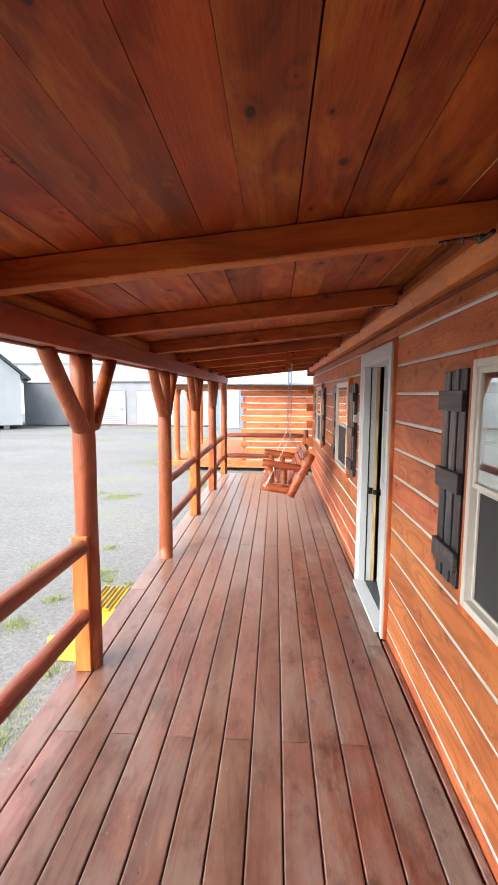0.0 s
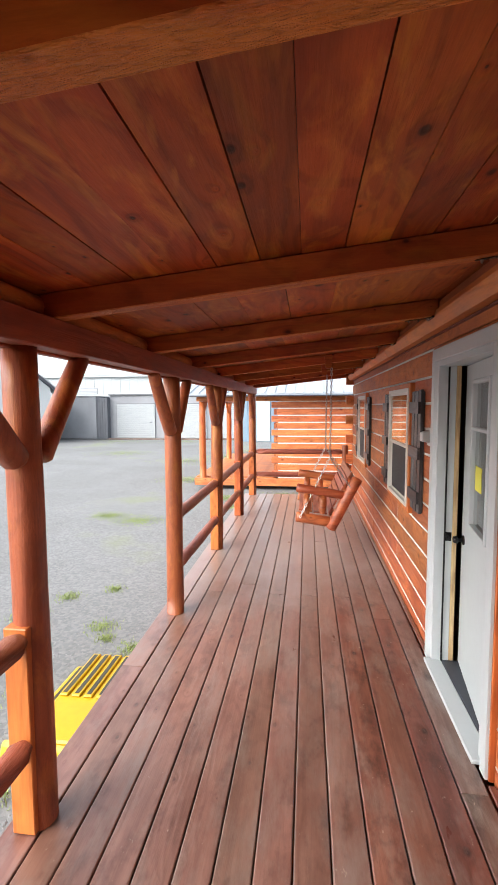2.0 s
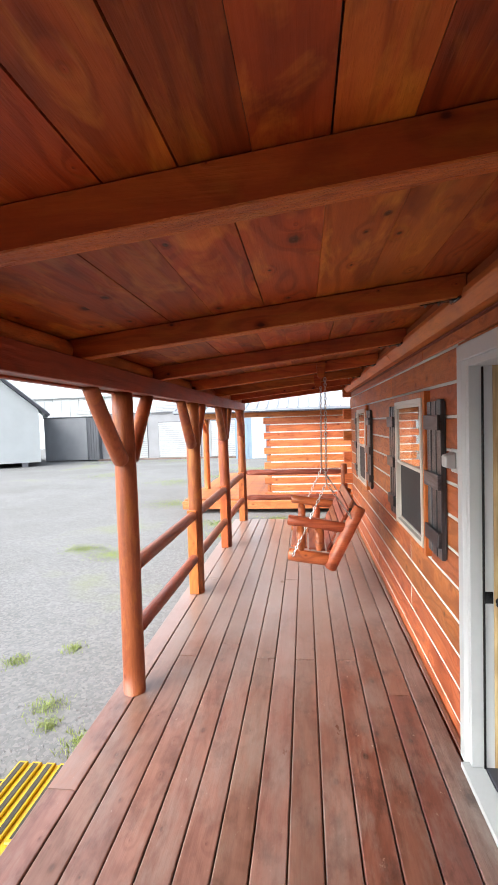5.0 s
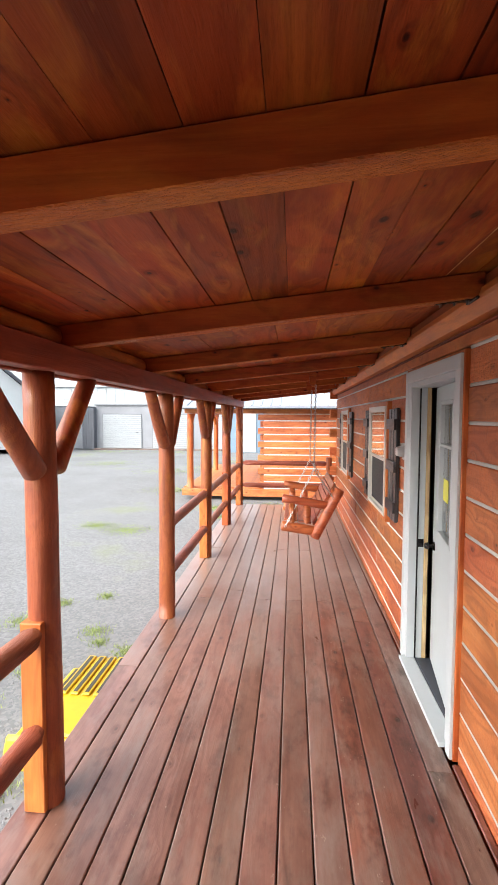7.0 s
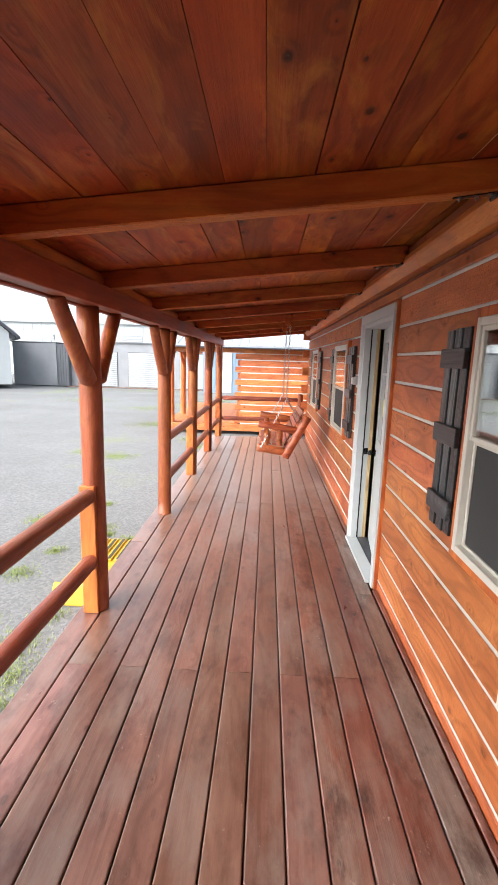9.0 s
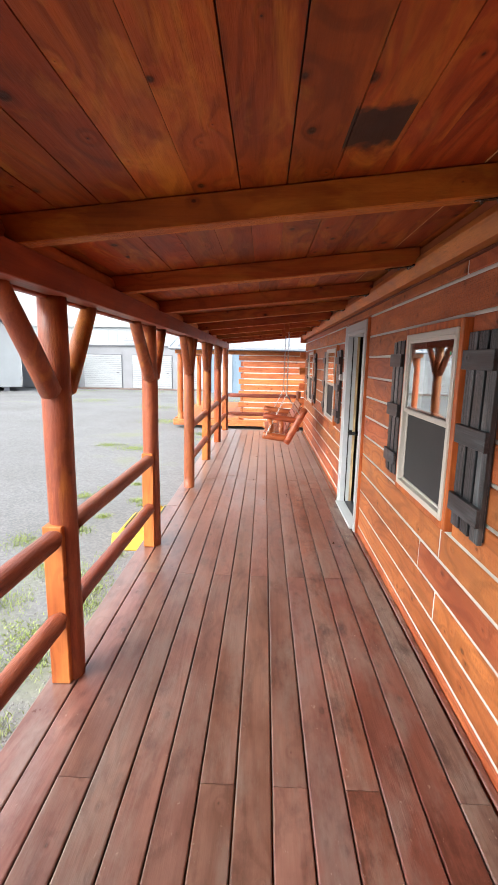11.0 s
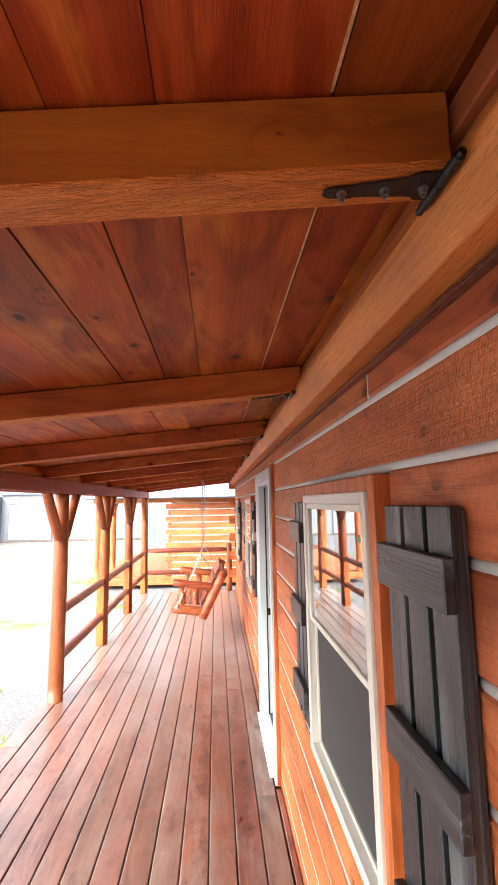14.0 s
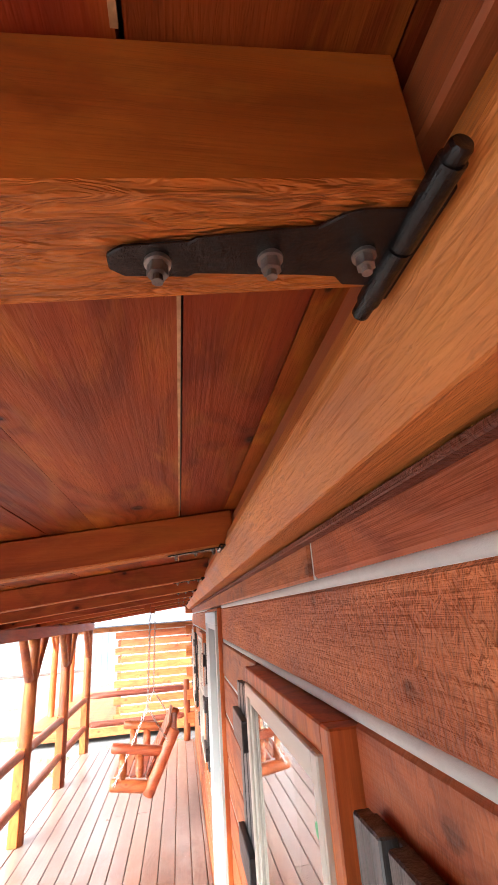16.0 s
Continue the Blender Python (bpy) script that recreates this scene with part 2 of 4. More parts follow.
M_LEDGER = wood("ledger_wood", (0.45, 0.132, 0.029), (0.60, 0.196, 0.044), (0.69, 0.268, 0.070), "y", 0.5, 0.95, 0.4, vary=0.08, figure=0.3, sawn=0.9, streak=0.45, gold=0.3, fine_saw=True)
# dark wood colour that stands for the shade under the ledger
M_CREASE = wood("crease_shade_wood", (0.10, 0.024, 0.012), (0.17, 0.045, 0.020), (0.26, 0.08, 0.035), "y", 0.6, 0.5, 0.8, vary=0.05, sawn=2.0)
M_LOGX = wood("cross_log_wood", (0.43, 0.118, 0.034), (0.57, 0.182, 0.054), (0.66, 0.255, 0.088), "x", 0.52, 0.75, 0.35, vary=0.14, figure=0.35, flat="y")
M_POST = wood("peeled_post_wood", (0.16, 0.040, 0.015), (0.27, 0.070, 0.022), (0.38, 0.118, 0.036), "z", 0.45, 1.0, 0.32, vary=0.1, coat=0.1, sawn=0.8, fine_saw=True, figure=0.35, streak=0.45, gold=0.35)
M_RAIL = wood("peeled_rail_wood", (0.15, 0.036, 0.016), (0.25, 0.068, 0.027), (0.35, 0.115, 0.044), "y", 0.42, 0.7, 0.5, vary=0.1, coat=0.1, sawn=1.2, fine_saw=True, figure=0.25)
M_RAILX = wood("peeled_cross_rail_wood", (0.15, 0.034, 0.020), (0.25, 0.060, 0.032), (0.35, 0.10, 0.05), "x", 0.42, 0.7, 0.5, vary=0.1, coat=0.1, sawn=1.2, fine_saw=True, figure=0.25)
# pale sawn post feet; also the painted-in sunlight on the cabin's posts
M_SAWN_SUNLIT = wood("sawn_and_sunlit_wood", (0.36, 0.092, 0.018), (0.47, 0.140, 0.028), (0.56, 0.20, 0.045), "z", 0.5, 0.5, 0.2, vary=0.06, figure=0.3, flat="y", streak=0.5)
M_DECK = wood("deck_board_wood", (0.145, 0.069, 0.051), (0.215, 0.105, 0.079), (0.282, 0.152, 0.120), "y", 0.34, 0.55, 0.16, worn=(0.230, 0.165, 0.140), vary=0.15, flat="z", figure=0.28, stains=0.5, streak=0.45, coat=0.6, coat_rough=0.27, far_pale=0.6)
M_DECKS = wood("stained_deck_wood", (0.125, 0.046, 0.030), (0.190, 0.072, 0.047), (0.25, 0.110, 0.075), "y", 0.33, 0.9, 0.3, worn=(0.25, 0.185, 0.155), vary=0.12, flat="z", figure=0.3, stains=0.85, streak=0.55, coat=0.5, coat_rough=0.27, far_pale=0.6)
M_DECKW = wood("weathered_deck_wood", (0.095, 0.062, 0.052), (0.17, 0.105, 0.082), (0.24, 0.155, 0.12), "y", 0.5, 0.7, 0.3, worn=(0.26, 0.23, 0.2), vary=0.1, flat="z", figure=0.25, stains=0.9, streak=0.6, coat=0.2, far_pale=0.6)
M_TRIMW = wood("window_casing_wood", (0.36, 0.085, 0.02), (0.52, 0.15, 0.03), (0.62, 0.21, 0.05), "z", 0.45, 0.3, 0.15, vary=0.06)
M_SHUT = wood("black_shutter_wood", (0.008, 0.010, 0.013), (0.024, 0.031, 0.038), (0.20, 0.235, 0.265), "z", 0.40, 0.3, 0.6, vary=0.25, flat="x", figure=0.4, streak=1.9, coat=0.2, coat_rough=0.3)
M_SHUTX = wood("black_batten_wood", (0.008, 0.010, 0.013), (0.024, 0.031, 0.038), (0.20, 0.235, 0.265), "y", 0.40, 0.3, 0.6, vary=0.2, flat="x", figure=0.4, streak=1.9, coat=0.2, coat_rough=0.3)
M_SWING = wood("swing_log_wood", (0.30, 0.070, 0.022), (0.45, 0.12, 0.036), (0.58, 0.19, 0.06), "x", 0.4, 0.8, 0.35, vary=0.15, coat=0.2)
M_SLAT = wood("swing_slat_wood", (0.30, 0.085, 0.045), (0.42, 0.13, 0.066), (0.52, 0.19, 0.09), "y", 0.45, 0.5, 0.25, vary=0.1)
M_CHINK = paint("white_chinking", (0.70, 0.725, 0.71), 0.7, 0.12, 0.3, scale=60)
M_WHITE = paint("white_vinyl", (0.52, 0.56, 0.575), 0.35, 0.05, 0.03)
M_SASH = paint("cream_vinyl", (0.62, 0.605, 0.545), 0.35, 0.05, 0.03)
M_SCREEN = paint("insect_screen_mesh", (0.036, 0.038, 0.040), 0.6, 0.25, 0.2, scale=300)
M_BLACKM = paint("black_painted_iron", (0.014, 0.014, 0.015), 0.22, 0.4, 0.5, metal=0.3, scale=90)
M_STEEL = paint("galvanised_steel", (0.55, 0.55, 0.55), 0.38, 0.3, 0.2, metal=0.9, scale=60)
M_BOLT = paint("worn_bolt_steel", (0.42, 0.41, 0.40), 0.33, 0.5, 0.4, metal=0.85, scale=120)
M_YELLOW = paint("yellow_plastic", (0.53, 0.335, 0.004), 0.4, 0.10, 0.1)
M_GRIP = paint("dark_grip_strip", (0.06, 0.058, 0.045), 0.9, 0.3, 0.6, scale=260)
M_GROUND = gravel("gravel_ground")
M_STONE = leafy("loose_stones", (0.165, 0.17, 0.175), (0.215, 0.22, 0.225))
M_GRASS = leafy("grass_blades", (0.15, 0.22, 0.05), (0.30, 0.36, 0.12))
M_WSIDE = paint("white_metal_siding", (0.39, 0.43, 0.455), 0.45, 0.06, 0.05)
M_GREY = paint("grey_metal_siding", (0.26, 0.275, 0.30), 0.45, 0.12, 0.06)
M_DGREY = paint("dark_grey_metal", (0.12, 0.13, 0.15), 0.45, 0.12, 0.06)
M_BLUE = paint("blue_grey_metal", (0.20, 0.29, 0.38), 0.45, 0.12, 0.06)
M_ROOF = paint("dark_metal_roofing", (0.045, 0.05, 0.065), 0.4, 0.15, 0.06)
M_PALER = paint("pale_metal_roofing", (0.36, 0.41, 0.47), 0.3, 0.08, 0.05, metal=0.2)
M_ROLLUP = paint("white_roll_up_metal", (0.36, 0.39, 0.41), 0.45, 0.08, 0.05)
M_GLASS = glass("window_glass")
# dark base colour carries the gloom of the unlit interior
M_ROOM_SHADE = paint("shaded_room_board", (0.16, 0.12, 0.09), 0.8, 0.2, 0.1)
M_YSTICK = paint("yellow_sticker_paper", (0.85, 0.80, 0.10), 0.5, 0.05, 0.0)
M_JAMB = wood("raw_pine_jamb", (0.55, 0.38, 0.18), (0.66, 0.48, 0.25), (0.75, 0.58, 0.34), "z", 0.55, 0.4, 0.15, vary=0.05)
M_GREEN = paint("green_sticker_paper", (0.03, 0.42, 0.16), 0.5, 0.05, 0.0)


# ---- building blocks ----
def obj(name, bm, mat, smooth=False):
    me = bpy.data.meshes.new(name)
    bm.to_mesh(me)
    bm.free()
    me.materials.append(mat)
    if smooth:
        me.polygons.foreach_set("use_smooth", [True] * len(me.polygons))
    return new(name, me)


def part(name, bm, mat, parent, label="", smooth=False):
    ob = obj(name, bm, mat, smooth)
    ob.parent = parent
    return tagged(ob, label) if label else ob


def thing(name, label, category, at=(0, 0, 0), group="", kind=""):
    e = new(name)
    e.empty_display_size = 0.1
    e.location = at
    return tagged(e, label, category, group, kind)


def box(x0, x1, y0, y1, z0, z1, bevel=0.0, at=None, bm=None):
    """A box between the given limits with rounded edges; at: an origin to subtract."""
    bm = bm or bmesh.new()
    ox, oy, oz = at or (0, 0, 0)
    m = Matrix.LocRotScale(((x0 + x1) / 2 - ox, (y0 + y1) / 2 - oy, (z0 + z1) / 2 - oz), None, (abs(x1 - x0), abs(y1 - y0), abs(z1 - z0)))
    made = bmesh.ops.create_cube(bm, size=1, matrix=m)
    if bevel:
        edges = list({e for v in made["verts"] for e in v.link_edges})
        bmesh.ops.bevel(bm, geom=edges, offset=bevel, segments=1, affect="EDGES")
    return bm


def pole(p0, p1, r0, r1, sides=14, rings=8, wobble=0.06, round_ends=True, seed=0, bm=None):
    """A peeled round timber from p0 to p1 with an uneven outline and eased ends."""
    bm = bm or bmesh.new()
    a, b = Vector(p0), Vector(p1)
    q = (b - a).to_track_quat("Z", "Y")
    length = (b - a).length
    ease = min(0.012, r0 * 0.3) if round_ends else 0
    stations = [(0, 0.8 if round_ends else 1)] + [(ease / length + (1 - 2 * ease / length) * i / rings, 1) for i in range(rings + 1)] + [(1, 0.8 if round_ends else 1)]
    loops = []
    for s, f in stations:
        ring = []
        for j in range(sides):
            an = 2 * math.pi * j / sides
            r = (r0 + (r1 - r0) * s) * f
            r *= 1 + wobble * noise.noise((math.cos(an) * 1.1 + seed * 3.1, math.sin(an) * 1.1, s * length * 2.2 + seed * 7.7))
            bow = wobble * r0 * 1.2 * math.sin(s * 3.1 + seed)
            ring.append(bm.verts.new(a + q @ Vector((math.cos(an) * r + bow, math.sin(an) * r, s * length))))
        loops.append(ring)
    for l0, l1 in zip(loops, loops[1:]):
        for j in range(sides):
            bm.faces.new((l0[j], l0[(j + 1) % sides], l1[(j + 1) % sides], l1[j]))
    bm.faces.new(loops[0][::-1])
    bm.faces.new(loops[-1])
    return bm


def prism(points, axis, lo, hi, bevel=0.0):
    """A solid from an outline in the two other axes, between lo and hi on axis."""
    bm = bmesh.new()
    k = "xyz".index(axis)
    others = [i for i in range(3) if i != k]
    def vert(p, d):
        c = [0, 0, 0]
        c[others[0]], c[others[1]], c[k] = p[0], p[1], d
        return bm.verts.new(c)
    lower, upper = [vert(p, lo) for p in points], [vert(p, hi) for p in points]
    n = len(points)
    bm.faces.new(lower)
    bm.faces.new(upper)
    for i in range(n):
        bm.faces.new((lower[i], lower[(i + 1) % n], upper[(i + 1) % n], upper[i]))
    bmesh.ops.recalc_face_normals(bm, faces=bm.faces)
    if bevel:
        bmesh.ops.bevel(bm, geom=list(bm.edges), offset=bevel, segments=1, affect="EDGES")
    return bm


def structure(name, bm, mat, label, category):
    return tagged(obj(name, bm, mat), label, category, kind="structure")


# ---- plan ----
WALL_X = 0.035            # face of the logs
DECK_X0, DECK_END = -2.11, 9.86
BACK = -4.2
GROUND_Z = -0.30
COURSE, CHINK0 = 0.1893, 2.163
SLOPE = 0.104
RAFTER_D, RAFTER_W = 0.102, 0.076
RAFTERS = [0.262 + 1.19 * k for k in range(-3, 9)]
POSTS = [-1.0, 0.75, 2.565, 4.53, 6.31, 8.06, 9.78]
DOOR = (3.0, 4.1, 2.14)
WINDOWS = [(0.862, 1.675), (4.79, 5.66), (7.62, 8.50)]
WIN_Z = (0.905, 1.917)
CORNER_Y = 9.72


def post_x(y):
    """The line of the posts, which stand slightly askew to the wall."""
    return -2.000 + 0.008 * y


def roof_z(x):
    """Underside of the rafters."""
    return 2.311 + SLOPE * (x + 0.09)


# ---- ground ----
bm = bmesh.new()
bmesh.ops.create_grid(bm, x_segments=1, y_segments=1, size=600)
ground = structure("ground", bm, M_GROUND, "pale grey gravel yard with sparse weeds", "ground")
ground.location = (0, 0, GROUND_Z)

# ---- deck ----
deck = structure("floor", box(DECK_X0 + 0.02, 0.03, BACK, DECK_END - 0.03, -0.24, -0.04), M_BEAM, "red-brown stained timber porch deck", "deck")
EDGES = [-0.006] + [-0.138 - 0.1503 * i for i in range(13)] + [-2.10]
for i in range(14):
    cuts = {0: [0.087, 2.909], 1: [4.6], 9: [5.2], 13: [3.7]}.get(i, [0.123, 5.0] if i % 2 else [1.97, 6.7])
    stops = [BACK] + cuts + [DECK_END]
    for y0, y1 in zip(stops, stops[1:]):
        lift = random.uniform(-0.0015, 0.0015)
        xa, xb = EDGES[i + 1] + 0.0031, EDGES[i] - 0.0031
        profile = [(xa, -0.036), (xb, -0.036), (xb, lift - 0.006), (xb - 0.002, lift - 0.002), (xb - 0.006, lift), (xa + 0.006, lift), (xa + 0.002, lift - 0.002), (xa, lift - 0.006)]
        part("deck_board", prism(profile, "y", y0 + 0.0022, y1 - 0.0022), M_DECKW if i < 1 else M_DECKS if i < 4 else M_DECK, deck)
structure("trim", box(-0.0025, 0.031, BACK, DOOR[0] - 0.05, 0.001, 0.016, 0.004), M_DECKS, "thin stained baseboard strip along the log wall", "trim")
structure("trim", box(-0.0025, 0.031, DOOR[1] + 0.01, CORNER_Y, 0.001, 0.016, 0.004), M_DECKS, "thin stained baseboard strip along the log wall", "trim")

# ---- log wall ----
OPEN = [(DOOR[0] - 0.017, DOOR[1] + 0.017, -0.3, 2.16)] + [(a - 0.05, b + 0.05, WIN_Z[0] - 0.045, WIN_Z[1] + 0.045) for a, b in WINDOWS]


def free_spans(y0, y1, z0, z1):
    """Stretches of the wall between y0 and y1 with no opening at the heights z0 to z1."""
    spans = [(y0, y1)]
    for a, b, lo, hi in OPEN:
        if lo < z1 - 0.02 and hi > z0 + 0.02:
            spans = [s for u, v in spans for s in ((u, min(v, a)), (max(u, b), v)) if s[1] - s[0] > 0.02]
    return spans


bm = bmesh.new()
levels = sorted({-0.24, 2.55} | {h for o in OPEN for h in o[2:]})
levels = [h for h in levels if h >= -0.24]
for z0, z1 in zip(levels, levels[1:]):
    for y0, y1 in free_spans(BACK, CORNER_Y, z0 - 0.03, z1 + 0.03) if z1 - z0 < 0.06 else free_spans(BACK, CORNER_Y, z0, z1):
        box(0.065, 0.20, y0, y1, z0, z1, bm=bm)
wall = structure("wall_house", bm, M_ROOM_SHADE, "orange-stained square log wall with white chinking", "wall")
chinks = [CHINK0 - COURSE * k for k in range(12)]
tops = [CHINK0 + COURSE] + chinks
joints = {0: [0.93, 4.9], 1: [6.0], 2: [], 3: [], 6: [-1.2], 7: [-0.8], 8: [0.95, 5.35, 6.9], 9: [1.25, 6.9], 10: [0.95, 5.35], 11: [6.9]}
for k in range(12):
    hi, lo = tops[k], tops[k + 1]
    for y0, y1 in free_spans(BACK, CORNER_Y, lo, hi):
        cuts = [c for c in joints.get(k, []) if y0 + 0.1 < c < y1 - 0.1]
        stops = [y0] + cuts + [y1]
        for a, b in zip(stops, stops[1:]):
            push = random.uniform(-0.003, 0.003)
            part("log", box(WALL_X + push, 0.075, a + (0.006 if a in cuts else 0), b - (0.006 if b in cuts else 0), lo + 0.0095, hi - 0.0095, 0.006), M_LOGR if k == 1 else M_LOG, wall)
            if b in cuts:
                part("chinking", box(WALL_X + 0.004, 0.07, b - 0.0065, b + 0.0065, lo + 0.009, hi - 0.009), M_CHINK, wall)
part("log", box(WALL_X, 0.075, BACK, CORNER_Y, tops[0] + 0.0095, 2.45, 0.007), M_LOG, wall)
for y0, y1 in free_spans(BACK, CORNER_Y, -0.1, 0.05):
    part("log", box(WALL_X, 0.075, y0, y1, -0.12, tops[-1] - 0.0095, 0.007), M_LOG, wall)
for z in tops:
    for y0, y1 in free_spans(BACK, CORNER_Y, z - 0.001, z + 0.001) if z < 2 else free_spans(BACK, CORNER_Y, z - 0.03, z + 0.03):
        bead = [(WALL_X + 0.030, z - 0.014)] + [(WALL_X + 0.015 - 0.012 * math.cos(a), z + 0.0125 * math.sin(a)) for a in (-1.45, -1.0, -0.5, 0.0, 0.5, 1.0, 1.45)] + [(WALL_X + 0.030, z + 0.014)]
        part("chinking", prism(bead, "y", y0, y1), M_CHINK, wall, smooth=True)
# ends of the cross logs at the far corner
for k in range(0, 12, 2):
    hi, lo = tops[k], tops[k + 1]
    part("log_end", box(-0.10, 3.5, CORNER_Y, CORNER_Y + 0.15, lo + 0.010, hi - 0.010, 0.007), M_LOGX, wall)
for k in range(1, 12, 2):
    hi, lo = tops[k], tops[k + 1]
    part("log_end", box(WALL_X, 3.5, CORNER_Y, CORNER_Y + 0.15, lo + 0.010, hi - 0.010, 0.007), M_LOGX, wall)

# closed room added behind the wall, coloured dark so the openings look unlit
bm = bmesh.new()
box(0.20, 4.2, BACK, CORNER_Y, -0.24, -0.005, bm=bm)
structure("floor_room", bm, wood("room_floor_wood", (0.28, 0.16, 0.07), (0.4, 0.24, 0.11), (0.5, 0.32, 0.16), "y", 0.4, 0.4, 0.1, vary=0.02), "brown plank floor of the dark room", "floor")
structure("wall_room_back", box(4.2, 4.35, BACK, CORNER_Y, -0.24, 2.75), M_ROOM_SHADE, "plain wall of the dark room", "wall")
structure("wall_room_end", box(0.20, 4.2, CORNER_Y - 0.12, CORNER_Y - 0.002, -0.005, 2.55), M_ROOM_SHADE, "plain end wall of the dark room", "wall")
structure("wall_room_near", box(0.20, 4.2, BACK, BACK + 0.12, -0.005, 2.55), M_ROOM_SHADE, "plain end wall of the dark room", "wall")
structure("ceiling_room", box(0.066, 4.35, BACK, CORNER_Y + 0.16, 2.56, 2.66), M_ROOM_SHADE, "plain ceiling of the dark room", "ceiling")

# ---- porch roof ----
EAVE = -2.22
roof_bm = prism([(0.03, roof_z(0.03) + 0.132), (EAVE, roof_z(EAVE) + 0.132), (EAVE, roof_z(EAVE) + 0.16), (0.03, roof_z(0.03) + 0.16)], "y", BACK, DECK_END + 0.12)
structure("roof", roof_bm, M_ROOF, "dark metal sheet roof over the porch", "roof")
COMMON = [-0.085, -0.207, -0.335, -0.462, -0.594, -0.727, -0.884, -1.04, -1.19, -1.354, -1.51, -1.69, -1.85, -2.02]
BAYS = {3: [-0.085, -0.238, -0.456, -0.585, -0.741, -0.901, -1.061, -1.22, -1.385, -1.55, -1.71, -1.87],
        4: [-0.075, -0.207, -0.443, -0.575, -0.728, -0.892, -1.037, -1.20, -1.374, -1.54, -1.70, -1.87],
        5: [-0.085, -0.212, -0.40, -0.55, -0.710, -0.867, -1.022, -1.187, -1.35, -1.52, -1.69, -1.86],
        6: [-0.085, -0.27, -0.49, -0.707, -0.949, -1.190, -1.40, -1.611, -1.76, -1.90]}
YS = [BACK] + RAFTERS[1:] + [DECK_END + 0.1]
boards = bmesh.new()
for bay, (y0, y1) in enumerate(zip(YS, YS[1:]), start=1):
    xs = BAYS.get(bay) or [x + random.uniform(-0.006, 0.006) for x in COMMON]
    xs = [0.03] + xs + [EAVE]
    for xa, xb in zip(xs, xs[1:]):
        xb += random.choice((0.0015, 0.002, 0.0045))
        d = random.uniform(0, 0.003)
        for_board = prism([(xa, roof_z(xa) + RAFTER_D + 0.001 + d), (xb, roof_z(xb) + RAFTER_D + 0.001 + d), (xb, roof_z(xb) + 0.128), (xa, roof_z(xa) + 0.128)], "y", y0 + 0.001, y1 - 0.001)
        me = bpy.data.meshes.new("tmp")
        for_board.to_mesh(me)
        for_board.free()
        boards.from_mesh(me)
        bpy.data.meshes.remove(me)
for x, y0, y1 in ((-0.238, -3.0, RAFTERS[3] - 0.04), (-0.207, RAFTERS[3] + 0.04, RAFTERS[4] - 0.04), (-0.212, RAFTERS[4] + 0.04, RAFTERS[5] - 0.04)):
    structure("trim_tongue", prism([(x - 0.002, roof_z(x - 0.002) + RAFTER_D + 0.0005), (x + 0.002, roof_z(x + 0.002) + RAFTER_D + 0.0005), (x + 0.002, roof_z(x + 0.002) + RAFTER_D + 0.004), (x - 0.002, roof_z(x - 0.002) + RAFTER_D + 0.004)], "y", y0, y1), M_JAMB, "pale unstained tongue between two ceiling planks", "trim")
structure("ceiling", boards, M_CEIL, "reddish-brown stained plank ceiling of the porch", "ceiling")
# boards closing the gap between the ceiling and the ledger
structure("trim_gable", box(-0.076, 0.032, BACK, RAFTERS[3] + 0.03, 2.363, 2.409, 0.003), M_BEAM, "dark stained board under the porch ceiling", "trim")
structure("trim_gable", box(-0.046, 0.032, RAFTERS[3] + 0.031, DECK_END, 2.363, 2.409, 0.003), M_BEAM, "dark stained board under the porch ceiling", "trim")


def rafter(y):
    t = thing("rafter", "stained sawn timber rafter under the porch ceiling", "rafter", (-1.0, y, roof_z(-1.0)), "porch rafters")
    z = roof_z(-1.0)
    x0, x1 = EAVE + 0.04 + 1.0, (-0.086 if y < RAFTERS[4] - 0.1 else -0.052) + 1.0
    bm = prism([(x1, roof_z(x1 - 1) - z), (x0, roof_z(x0 - 1) - z), (x0, roof_z(x0 - 1) - z + RAFTER_D), (x1, roof_z(x1 - 1) - z + RAFTER_D)], "y", -RAFTER_W / 2, RAFTER_W / 2, 0.004)
    timber = part("timber", bm, M_RAFTERG if y == RAFTERS[3] else M_RAFTER, t)
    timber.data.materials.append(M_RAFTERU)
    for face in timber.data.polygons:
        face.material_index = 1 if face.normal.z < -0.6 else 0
    return t


for y in RAFTERS:
    rafter(y)


